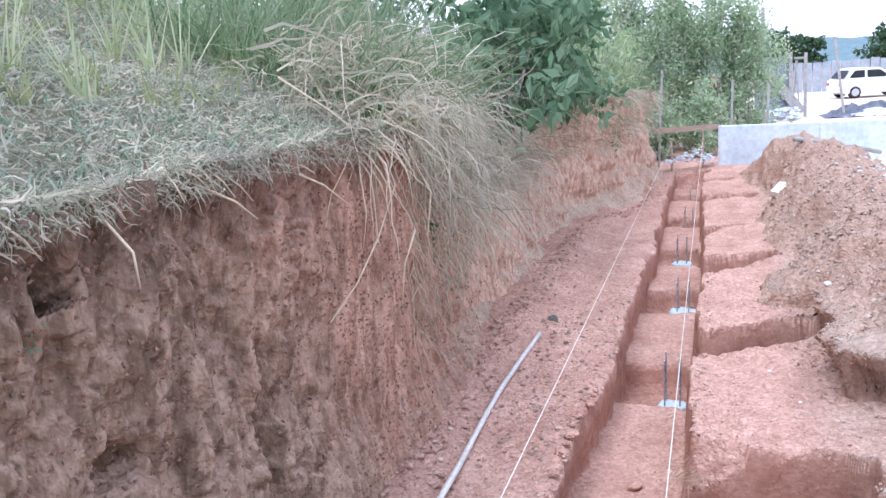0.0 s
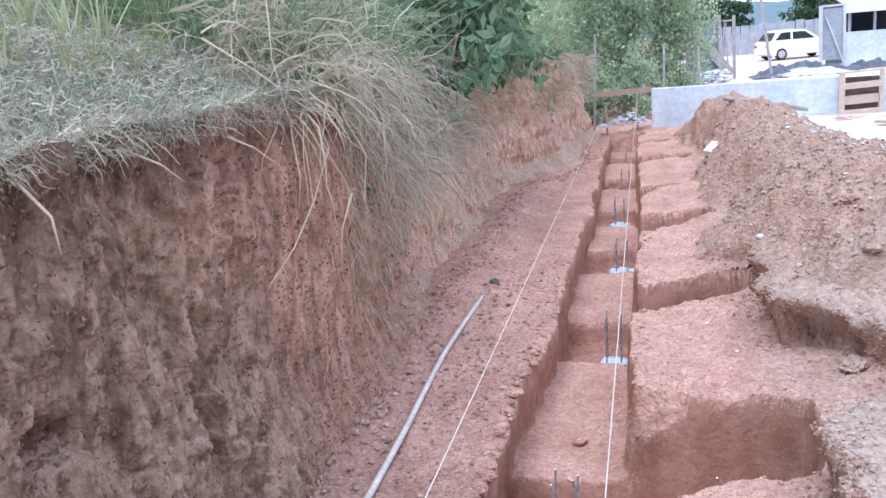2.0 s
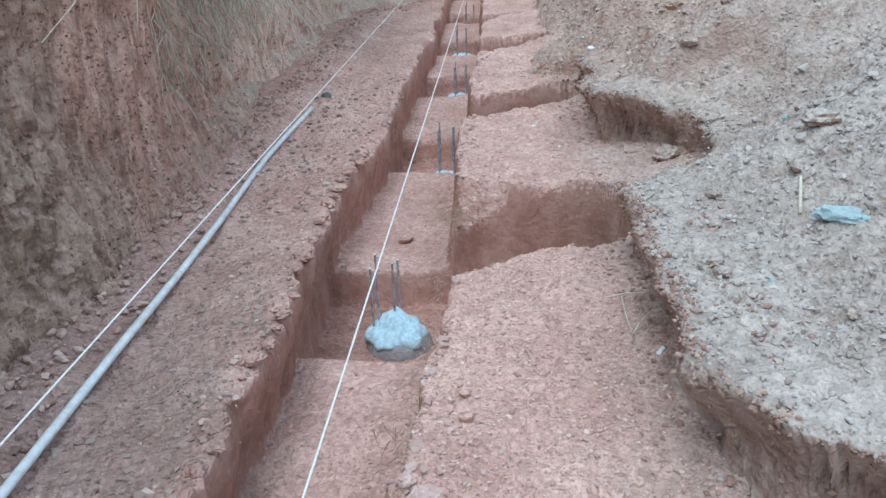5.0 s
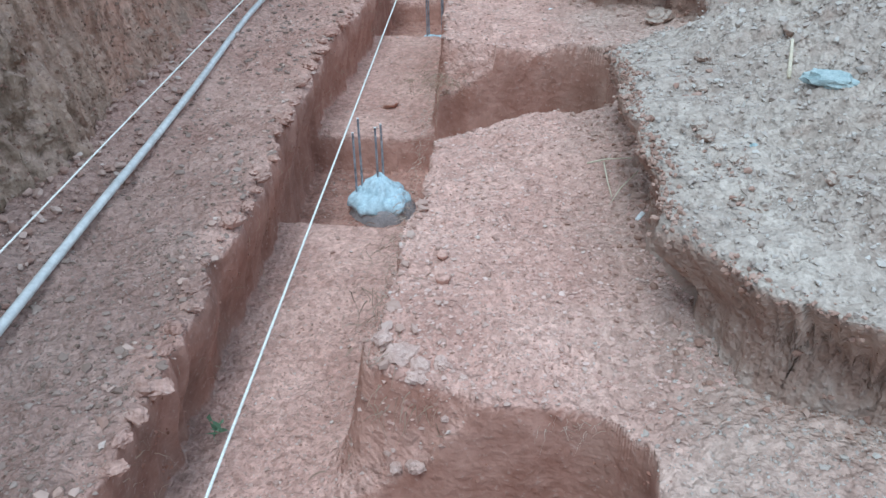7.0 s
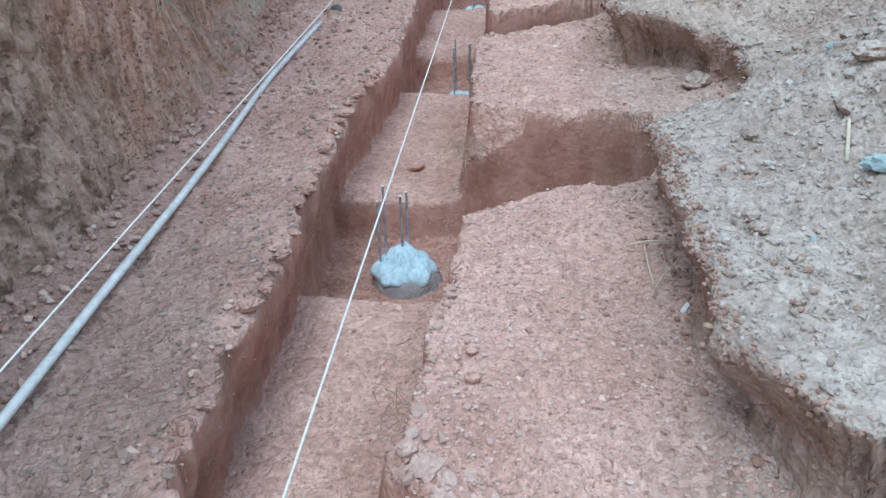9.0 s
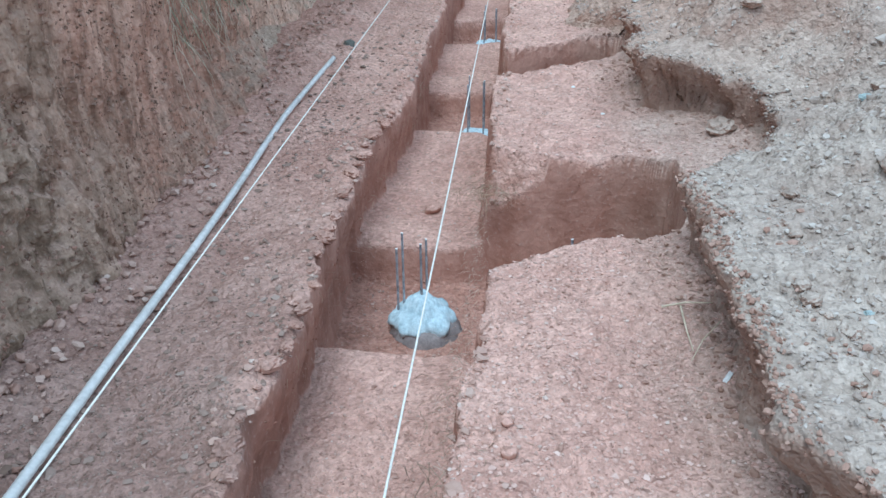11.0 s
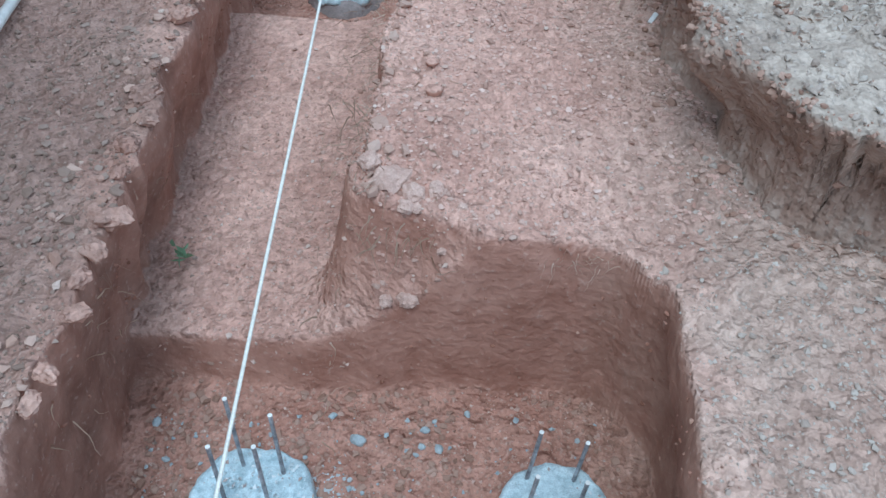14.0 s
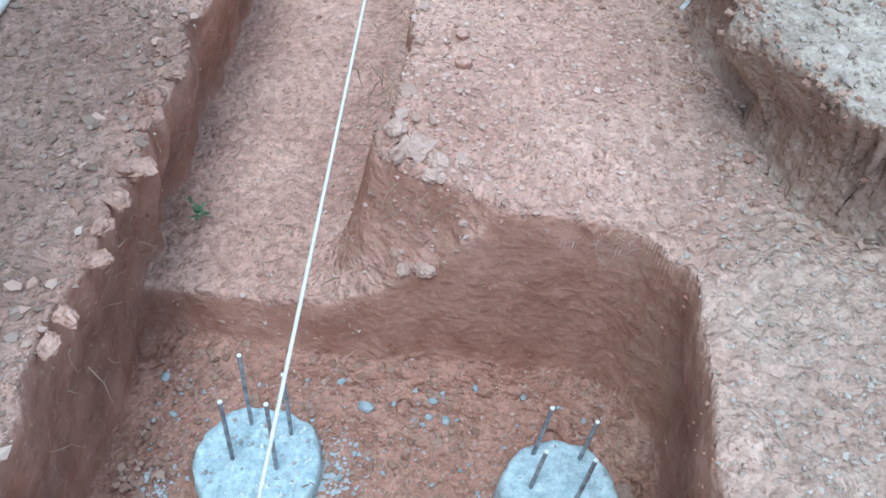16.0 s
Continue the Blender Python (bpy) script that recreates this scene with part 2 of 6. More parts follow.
def box(bm, size, at=(0, 0, 0), turn=(0, 0, 0), bevel=0.0, rough=0.0):
    """A bevelled, slightly uneven block added to bm."""
    m = pose(*at, *turn) @ Matrix.Diagonal((*size, 1))
    made = bmesh.ops.create_cube(bm, size=1, matrix=m)["verts"]
    if bevel:
        edges = list({e for v in made for e in v.link_edges})
        made = bmesh.ops.bevel(bm, geom=edges, offset=bevel, segments=2, affect="EDGES", profile=0.7)["verts"]
    if rough:
        for v in made:
            v.co += Vector([random.uniform(-rough, rough) for _ in range(3)])
    return made


def tube(bm, pts, radius, sides=8, caps=True):
    """A round bar along pts; radius is one number or one for each point."""
    pts = [Vector(p) for p in pts]
    radius = radius if hasattr(radius, "__len__") else [radius] * len(pts)
    rings = []
    for i, p in enumerate(pts):
        d = (pts[min(i + 1, len(pts) - 1)] - pts[max(i - 1, 0)]).normalized()
        a = d.cross(Vector((0.31, 0.22, 0.93)) if abs(d.z) < 0.9 else Vector((1, 0, 0.1))).normalized()
        b = d.cross(a)
        rings.append([bm.verts.new(p + radius[i] * (math.cos(t) * a + math.sin(t) * b)) for t in [2 * math.pi * s / sides for s in range(sides)]])
    for r, q in zip(rings, rings[1:]):
        for s in range(sides):
            bm.faces.new((r[s], r[(s + 1) % sides], q[(s + 1) % sides], q[s]))
    if caps:
        bm.faces.new(rings[0][::-1])
        bm.faces.new(rings[-1])
    return bm


def empty(name, at=(0, 0, 0), rz=0.0, **tags):
    ob = new(name)
    ob.matrix_basis = pose(*at, 0, 0, rz)
    return tagged(ob, **tags)


# ---- the ground with its trench and pits ----
# pits: near edge in the trench, then beside it and at the right end; the same of the far edge; right end; floor
PITS = [
    (0.90, 0.90, 0.98, 1.82, 1.82, 1.81, 0.58, -0.81), (3.55, 3.36, 3.86, 4.48, 4.56, 4.60, 0.72, -0.82), (6.30, 6.08, 6.62, 7.24, 6.72, 7.14, 0.70, -0.82),
    (8.75, 8.50, 9.20, 9.50, 9.32, 9.63, 0.54, -0.76), (10.60, 10.38, 11.05, 11.45, 10.90, 11.12, 0.30, -0.70), (13.00, 12.98, 13.20, 13.68, 13.58, 13.56, 0.46, -0.70),
    (15.05, 15.04, 15.02, 15.75, 15.41, 15.32, 0.12, -0.65), (16.15, 16.15, 16.15, 16.75, 16.75, 16.75, -0.28, -0.50)]
TRENCH_L, TRENCH_R, TRENCH_END = -0.80, -0.18, 16.6


def left_edge(y):
    return np.interp(y, [1.0, 1.9, 2.1, 2.7, 3.0, 3.4, 3.9, 4.3, 5.0, 5.4, 6.7, 8.0, 9.6, 13.6, 17], [-0.755, -0.755, -0.785, -0.80, -0.775, -0.80, -0.835, -0.845, -0.84, -0.80, -0.765, -0.80, -0.79, -0.86, -0.88])


def right_edge(y):
    return np.interp(y, [1.8, 3.4, 4.4, 5.2, 6.1, 8.6, 10.4, 12.8, 15.2], [-0.16, -0.15, -0.19, -0.235, -0.24, -0.20, -0.27, -0.32, -0.38])


def level(x, y):
    """The ground's height before anything was dug."""
    x, y = np.broadcast_arrays(np.asarray(x, float), np.asarray(y, float))
    z = -0.215 + 0.09 * ramp(x, -1.2, 0.0) + 0.06 * ramp(x, 0.0, 1.2)
    z = z - 0.075 * (1 - ramp(y, 1.85, 2.25)) * ramp(x, -0.5, 0.1)
    z = z + 0.10 * ramp(-x, 1.3, 1.75)
    z = z + 0.05 * ramp(y, 5, 16) - 0.5 * ramp(y, 24, 46)
    z = z - 0.4 * ramp(y, 60, 120)
    near = np.exp(-np.maximum(0, np.hypot(x, y - 6) - 12) / 10)
    z = z + near * (0.022 * fbm(x * 2.2, y * 2.2, 0, 4, 3) + 0.014 * fbm(x * 8, y * 8, 0, 3, 9) + 0.006 * fbm(x * 17, y * 22, 0, 2, 10))
    return z


def dug(x, y):
    """How far inside the trench (0..1), and inside each pit, with ragged edges."""
    fine = 1 - ramp(y, 4.5, 7.0)
    wx = x + 0.024 * fbm(x * 3.1, y * 3.1, 0, 3, 21, 0.55) + 0.006 * fine * fbm(x * 13, y * 13, 0, 2, 22) + 0.022 * vnoise(y * 0.9, 0.5, 0, 5) + 0.016 * vnoise(y * 3.4, 0.5, 0, 6)
    wy = y + 0.024 * fbm(x * 3.3, y * 3.3, 0, 3, 31, 0.55) + 0.002 * fine * fbm(x * 13, y * 13, 0, 2, 32)
    w = 0.022
    left, side = left_edge(y), right_edge(y)
    slot = ramp(wx, left - w, left + w) * (1 - ramp(wx, side - w, side + w)) * ramp(wy, -2.0, -1.9) * (1 - ramp(wy, TRENCH_END - w, TRENCH_END + w))
    holes = []
    for nt, n0, n1, ft, f0, f1, right, deep in PITS:
        s = np.clip((wx - side) / (right - side), 0, 1)
        out = ramp(wx, side - 0.12, side + 0.06)
        rnd = 0.10 * ramp(wx, right - 0.14, right) ** 2
        near_side = nt + (n0 + (n1 - n0) * s ** (0.5 if nt < 4 else 0.85) - nt) * out + rnd
        far_side = ft + (f0 + (f1 - f0) * s - ft) * out - rnd
        inside = ramp(wx, left - 0.02 - w, left - 0.02 + w) * (1 - ramp(wx, right - w, right + w))
        inside = inside * ramp(wy, near_side - w, near_side + w) * (1 - ramp(wy, far_side - w, far_side + w))
        holes.append((inside, deep))
    return slot, holes


def surface(x, y):
    """The ground as it lies."""
    x, y = np.broadcast_arrays(np.asarray(x, float), np.asarray(y, float))
    top = level(x, y)
    slot, holes = dug(x, y)
    # worn shoulder along the trench's left rim
    rim = left_edge(y) - 0.02 * vnoise(y * 4.2, 0.7, 0, 7)
    top = top - 0.055 * ramp(x, rim - 0.085, rim + 0.01) ** 1.6 * (x < -0.5) * (0.7 + 0.5 * vnoise(y * 5, 0.2, 0, 12))
    floor = -0.615 + 0.02 * fbm(x * 3, y * 2.4, 0, 4, 40) + 0.03 * ramp(x, -0.42, -0.18) * (0.6 + 0.4 * vnoise(y * 3, 1, 0, 8))
    floor = floor + 0.11 * ramp(y, 7.5, 11) + 0.06 * ramp(y, 12.5, 15) + 0.08 * ramp(y, 15.6, 16.4)
    z = top + (floor - top) * slot
    # worn slope that comes down from the platform's corner to the first pit
    wob = 0.03 * fbm(x * 6, y * 6, 0, 3, 33)
    rise = np.clip((x + 0.15 + wob) / 0.36, 0, 1) ** 1.2 + np.clip((y - 1.82 + wob) / 0.26, 0, 1) * ramp(x, -0.36, 0.02)
    rise = rise + ramp(y, 1.86, 2.06) * ramp(x + wob, -0.34, -0.12)
    worn = floor + (top - floor) * np.clip(rise, 0, 1)
    z = np.where((x > -0.36) & (x < 0.30) & (y > 1.6) & (y < 2.07), np.minimum(top, worn), z)
    # rounded corner between the trench and the second pit
    rise = 0.55 * np.clip((x + 0.30 + wob) / 0.30, 0, 1) + np.clip((y - 4.52 + wob) / 0.30, 0, 1) * ramp(x, -0.30, -0.12)
    worn = floor + (top - floor) * np.clip(rise, 0, 1)
    z = np.where((x > -0.34) & (x < 0.12) & (y > 4.3) & (y < 4.85), np.minimum(z, worn), z)
    for inside, deep in holes:
        bottom = deep + 0.014 * fbm(x * 5, y * 5, 0, 3, 50)
        z = z + (np.minimum(z, bottom) - z) * inside
    return z


def dug_away(x, y):
    slot, holes = dug(x, y)
    for inside, _ in holes:
        slot = np.maximum(slot, inside)
    return slot


gx = spaced((-420, 0), (-60, 40), (-8, 8), (-2.2, 0.5), (-1.7, 0.06), (-0.9, 0.025), (-0.66, 0.006), (-0.42, 0.018), (-0.10, 0.0085), (0.48, 0.018), (0.80, 0.006), (1.2, 0.03), (3.4, 0.09), (8, 0.4), (60, 6), (420, 40))
gy = spaced((-300, 0), (-40, 30), (-4, 4), (0.4, 0.2), (0.82, 0.03), (1.02, 0.0075), (1.66, 0.018), (1.92, 0.006), (2.15, 0.01), (3.30, 0.018), (3.92, 0.011), (4.3, 0.02), (4.66, 0.0095), (5.9, 0.025), (7.3, 0.013), (8.45, 0.03), (9.7, 0.016), (10.3, 0.035), (11.5, 0.02), (12.9, 0.04), (13.75, 0.02), (14.95, 0.05), (15.85, 0.025), (16.9, 0.03), (18, 0.1), (24, 0.4), (60, 3), (700, 60))
X, Y = np.meshgrid(gx, gy, indexing="ij")
Z = surface(X, Y)
near = (np.abs(X) < 3) & (Y < 18) & (Y > -1)
cutting = near * np.clip(dug_away(X, Y) * (1 - dug_away(X, Y)) * 4, 0, 1)
DX = cutting * 0.006 * fbm(X * 3, Y * 6, Z * 3, 2, 61)
DY = cutting * 0.010 * fbm(X * 6, Y * 3, Z * 3, 2, 62)
DX = DX + near * np.exp(-((X - left_edge(Y)) / 0.07) ** 2) * (0.022 * fbm(Y * 6, Z * 1.2, 0, 3, 63, 0.6) + 0.008 * vnoise(Y * 19, Z * 2, 0, 64))
# the walls are undercut, most of all round the first pit
low = ramp(-Z, 0.28, 0.56) * near
DX = DX - (0.075 - 0.03 * ramp(Y, 4, 7)) * low * np.exp(-((X - left_edge(Y) - 0.02) / 0.10) ** 2) + 0.085 * low * np.exp(-((X - 0.56) / 0.12) ** 2) * (1 - ramp(Y, 1.58, 1.76)) * ramp(X, 0.2, 0.4)
DX = DX + 0.05 * low * np.exp(-((X - right_edge(Y)) / 0.06) ** 2) * ramp(Y, 2.3, 2.6) * (1 - ramp(Y, 2.9, 3.2))
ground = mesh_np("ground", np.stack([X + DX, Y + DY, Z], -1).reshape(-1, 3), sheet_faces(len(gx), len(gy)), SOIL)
tagged(ground, "trampled red laterite soil with a foundation trench and side pits", "ground", kind="structure")


# ---- the cut bank ----
def along(y, *stops):
    return np.interp(y, [s[0] for s in stops], [s[1] for s in stops])


def bank_foot(y):
    return along(y, (-3, -1.58), (1, -1.6), (2.6, -1.64), (3.7, -1.68), (4.5, -1.66), (5.4, -1.62), (6.6, -1.84), (8.4, -1.76), (10.4, -1.84), (11.5, -1.74), (12.4, -1.36), (13.6, -1.16), (17, -1.12), (19, -1.4))


def bank_lip(y):
    return along(y, (-3, -1.76), (1, -1.76), (3.5, -1.78), (5, -1.84), (6.5, -2.15), (8.0, -2.5), (9.8, -2.6), (10.8, -2.4), (12, -1.95), (13.2, -1.56), (14.5, -1.45), (16.5, -1.4), (18, -1.8))


def bank_height(y):
    return along(y, (-3, 1.66), (1.5, 1.71), (2.3, 1.745), (3, 1.73), (4, 1.71), (5, 1.68), (7, 1.6), (9, 1.55), (11, 1.5), (14, 1.5), (16.5, 1.35), (17.6, 0.5), (18.4, 0.0), (20, -0.15))


# holes in the face: along, height, radius, depth
BURROWS = [(1.80, 1.49, 0.075, 0.42), (1.70, 1.34, 0.035, 0.09), (2.03, 0.84, 0.11, 0.22), (2.14, 0.79, 0.08, 0.15), (1.92, 0.74, 0.09, 0.15), (2.62, 1.43, 0.025, 0.05), (2.75, 0.40, 0.03, 0.04), (2.55, 0.62, 0.05, 0.03), (2.9, 0.72, 0.05, 0.025)]
by = spaced((-2.5, 0), (1.0, 0.08), (4.6, 0.0105), (7.5, 0.028), (17, 0.045), (20, 0.09))
bv = np.linspace(0, 1, 190)
BY, BV = np.meshgrid(by, bv, indexing="ij")
foot, lip, high = bank_foot(BY), bank_lip(BY), bank_height(BY)
BZ = -0.32 + (high + 0.32) * BV
talus = (1 - ramp(BV, 0.0, 0.42)) ** 1.5
slump = along(BY, (0, 0.0), (5, 0.1), (8, 1.0), (10, 1.0), (12, 0.35), (20, 0.3))
BX = lip + (foot - lip) * np.maximum(talus, slump * (1 - BV)) + 0.085 * ramp(BV, 0.90, 0.975) * (0.65 + 0.6 * vnoise(BY * 5, 0.5, 0, 76) + 0.35 * vnoise(BY * 19, 0.5, 0, 77))
rough = (1.0 - 0.55 * ramp(BY, 3.0, 3.8) * (1 - ramp(BY, 4.6, 5.4))) * (1 - 0.8 * ramp(BY, 5.5, 8))
rel = 0.045 * fbm(BY * 2.2, BZ * 1.4, 0, 4, 71) + rough * (0.034 * fbm(BY * 9, BZ * 1.5, 0, 3, 72) + 0.016 * fbm(BY * 20 + 2.2 * vnoise(BY * 2, BZ * 2.5, 0, 69), BZ * 3.8, 0, 2, 73, 0.6) + 0.020 * fbm(BY * 13, BZ * 11, 0, 2, 70))
rel = rel - 0.10 * np.clip(vnoise(BY * 9, BZ * 4.5, 0, 74) - 0.45, 0, 1) * ramp(4.2 - BY, 0, 1.2)
chips = vnoise(BY * 17, BZ * 21, 0, 78) + 0.6 * vnoise(BY * 34, BZ * 38, 0, 79)
rel = rel + rough * (0.009 * chips - 0.03 * ramp(chips, 0.62, 0.95) + 0.010 * np.floor(2.2 * vnoise(BY * 9, BZ * 5, 0, 80)))
rel = rel + ramp(BY, 6, 8.5) * (0.13 * fbm(BY * 0.9, BZ * 1.3, 0, 4, 84) + 0.05 * fbm(BY * 2.6, BZ * 5, 0, 3, 85))
BX = BX + rel
for hy, hz, r, d in BURROWS:
    q = np.hypot((BY - hy) * 0.9, (BZ - hz)) + 0.25 * r * vnoise(BY * 22, BZ * 22, 0, 75)
    BZ = BZ - (0.3 * (1 - ramp(q, r * 0.8, r * 1.1)) if d > 0.25 else 0)
    BX = BX - (1.5 * d * (1 - ramp(q, r * 0.85, r * 1.08)) if d > 0.25 else 0.95 * d * (1 - ramp(q, r * 0.15, r * 1.15)))
tu = np.array([0.03, 0.08, 0.16, 0.26, 0.4, 0.6, 0.85, 1.2, 1.6, 2.1, 2.8, 3.6, 4.6, 6, 8, 11, 15, 20, 30])


def hill(x, y):
    """Height of the grassy slope on top of the bank."""
    back = np.maximum(0, bank_lip(y) - x)
    rise = along(y, (-3, 0.42), (6, 0.42), (10, 0.20), (17, 0.06), (20, 0.02))
    return bank_height(y) + rise * np.minimum(back, 14) + 0.035 * fbm(np.asarray(x) * 1.4, np.asarray(y) * 1.4, 0, 4, 81)


TX = lip[:, -1:] - tu[None, :]
TY = np.repeat(by[:, None], len(tu), 1)
TZ = hill(TX, TY)
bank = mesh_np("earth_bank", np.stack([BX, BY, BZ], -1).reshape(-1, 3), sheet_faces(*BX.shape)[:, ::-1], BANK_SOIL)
tagged(bank, "steep cut bank of red and brown laterite earth", "earth bank", kind="structure")
# the sod on top starts a little inside the lip
LITTER = plain("grass_litter", (0.09, 0.09, 0.05), (0.25, 0.23, 0.15), 16, 1.0, bump=0.8, dist=0.03)
edge = np.stack([BX[:, -1:], BY[:, -1:], BZ[:, -1:]], -1)
topv = np.concatenate([edge, np.stack([TX, TY, TZ], -1)], 1)
slope = mesh_np("grass_slope", topv.reshape(-1, 3), sheet_faces(*topv.shape[:2])[:, ::-1], LITTER)
tagged(slope, "grassy slope on top of the cut bank", "slope", kind="structure")


# ---- spoil heap ----
def heap_foot(y):
    return along(y, (1.5, 1.9), (1.68, 1.4), (1.82, 1.08), (1.92, 0.93), (2.06, 0.83), (2.25, 0.785), (2.5, 0.765), (3.3, 0.75), (3.75, 0.74), (4.05, 0.88), (4.3, 1.05), (4.6, 1.24), (4.88, 1.26), (5.2, 1.02), (5.38, 0.70), (5.9, 0.68), (6.9, 0.74), (7.2, 0.62), (7.5, 0.34), (8.1, 0.34), (8.6, 0.52), (9.0, 0.63), (9.7, 0.56), (10.2, 0.38), (11.1, 0.32), (12, 0.44), (12.9, 0.56), (13.6, 0.5), (14.6, 0.26), (16, 0.24), (17, 0.4))


def heap_surface(x, y):
    x = x + 0.05 * fbm(x * 2.3, y * 2.3, 0, 3, 91)
    d = x - heap_foot(y + 0.04 * fbm(x * 3, y * 3, 0, 3, 92)) - 0.03 * fbm(y * 6, x * 6, 0, 2, 93) - 0.018 * fbm(y * 15, x * 15, 0, 2, 98)
    step = along(y, (1.45, 0.16), (1.8, 0.30), (2.2, 0.36), (3.6, 0.34), (4.2, 0.16), (4.8, 0.22), (5.4, 0.30), (6.2, 0.30), (7, 0.22), (7.5, 0.10), (17, 0.05))
    crest = along(y, (1.4, 0.25), (2.0, 0.60), (4, 0.72), (5.5, 0.84), (7, 0.80), (9, 0.68), (12, 0.58), (13.5, 0.76), (14.5, 0.76), (15.8, 0.45), (16.6, 0.25), (17, 0.1))
    wide = along(y, (1.5, 0.9), (4, 1.2), (7, 1.05), (12, 0.95), (13.5, 0.6), (15, 0.6), (15.8, 0.8), (17, 0.6))
    lump = 0.06 * fbm(x * 2.6, y * 2.6, 0, 4, 94) + 0.055 * fbm(x * 7, y * 7, 0, 3, 95, 0.55) + 0.02 * np.abs(fbm(x * 15, y * 15, 0, 2, 99))
    up = step * ramp(d, -0.03, along(y, (3.6, 0.05), (4.2, 0.22), (4.7, 0.10), (5.4, 0.07), (6.8, 0.08), (7.4, 0.25), (8, 0.25))) + (crest - step) * ramp(d, 0.0, wide) - (crest + 0.12) * ramp(d, wide + 0.25, wide + 1.7)
    return -0.10 + up + (0.4 + 0.6 * ramp(d, 0, 0.4)) * lump * ramp(d, -0.05, 0.1) - 0.25 * (1 - ramp(d, -0.14, 0.0)) - 0.6 * (1 - ramp(y, 1.3, 1.55)) - 0.3 * ramp(y, 16.5, 17.0), d


hx = spaced((0.1, 0), (0.62, 0.018), (1.0, 0.011), (1.5, 0.018), (2.6, 0.035), (4.4, 0.12))
hy = spaced((1.2, 0), (5.6, 0.018), (8, 0.028), (17, 0.05))
HX, HY = np.meshgrid(hx, hy, indexing="ij")
HZ, HD = heap_surface(HX, HY)
edge_band = ramp(HD, -0.06, 0.02) * (1 - ramp(HD, 0.08, 0.20))
over = edge_band * (0.06 * fbm(HY * 6, HZ * 6, HX * 3, 3, 96) - 0.16 * ramp(HZ, -0.02, 0.25))
# the crust hangs over outwards, square to the heap's edge
turn = np.clip((heap_foot(HY + 0.03) - heap_foot(HY - 0.03)) / 0.06, -2.5, 2.5)
HEAP = np.stack([HX + over / np.hypot(1, turn), HY - over * turn / np.hypot(1, turn), HZ], -1)
heap = mesh_np("soil_mound", HEAP.reshape(-1, 3), sheet_faces(len(hx), len(hy))[((HD > -0.1) & (dug_away(HX, HY) < 0.02))[:-1, :-1].ravel()], SPOIL)
tagged(heap, "long heap of dry crumbly excavated soil beside the trench", "soil heap")


# ---- scattered pieces: blades, leaves, crumbs ----
rng = np.random.default_rng(7)


def unit(v):
    return v / np.maximum(1e-9, np.linalg.norm(v, axis=-1, keepdims=True))


def blades(name, root, way, length, width, droop, mat, segs=5, wiggle=0.0, parent=None):
    """Grass blades or dry stalks: ribbons that start along way and bend down by droop."""
    n = len(root)
    way = unit(way)
    pts, d = [root], way
    for k in range(segs):
        d = unit(d + np.array([0, 0, -1.0]) * (droop / segs)[:, None] * (0.5 + k / segs) + rng.normal(0, 1, (n, 3)) * wiggle)
        pts.append(pts[-1] + d * (length / segs)[:, None])
    pts = np.stack(pts, 1)
    side = unit(np.cross(way, unit(rng.normal(0, 1, (n, 3)) + np.array([0.8, -0.8, 0.2]))))
    taper = np.linspace(1, 0.25, segs + 1)[None, :, None]
    off = side[:, None, :] * (width / 2)[:, None, None] * taper
    v = np.stack([pts - off, pts + off], 2)
    base = (np.arange(n) * (segs + 1) * 2)[:, None]
    k = np.arange(segs)[None, :] * 2
    f = np.stack([base + k, base + k + 1, base + k + 3, base + k + 2], -1).reshape(-1, 4)
    return mesh_np(name, v.reshape(-1, 3), f, mat, parent)


def leaf_cloud(name, at, size, mat, hang=0.5, slim=0.45, parent=None):
    """Folded pointed leaves."""
    n = len(at)
    axis = unit(rng.normal(0, 1, (n, 3)) + np.array([0, 0, -hang]))
    side = unit(np.cross(axis, rng.normal(0, 1, (n, 3))))
    up = np.cross(side, axis)
    s = size[:, None]
    mid = at + axis * s * 0.5 - up * s * 0.09
    tip = at + axis * s - up * s * 0.05
    v = np.stack([at, at + axis * s * 0.42 + side * s * slim * 0.5, tip, at + axis * s * 0.42 - side * s * slim * 0.5, mid], 1)
    b = np.arange(n)[:, None] * 5
    f = np.concatenate([b + np.array([[0, 1, 2, 4]]), b + np.array([[0, 4, 2, 3]])], 0)
    return mesh_np(name, v.reshape(-1, 3), f, mat, parent, smooth=False)


PHI = (1 + 5 ** 0.5) / 2
ICO = unit(np.array([(-1, PHI, 0), (1, PHI, 0), (-1, -PHI, 0), (1, -PHI, 0), (0, -1, PHI), (0, 1, PHI), (0, -1, -PHI), (0, 1, -PHI), (PHI, 0, -1), (PHI, 0, 1), (-PHI, 0, -1), (-PHI, 0, 1)], float))
ICO_F = np.array([f for f in [(a, b, c) for a in range(12) for b in range(12) for c in range(12)]
                  if f[0] < f[1] and f[0] < f[2] and all(abs(np.linalg.norm(ICO[f[i]] - ICO[f[i - 1]]) - 1.0515) < 0.01 for i in range(3))
                  and np.dot(np.cross(ICO[f[1]] - ICO[f[0]], ICO[f[2]] - ICO[f[0]]), ICO[f[0]]) > 0])


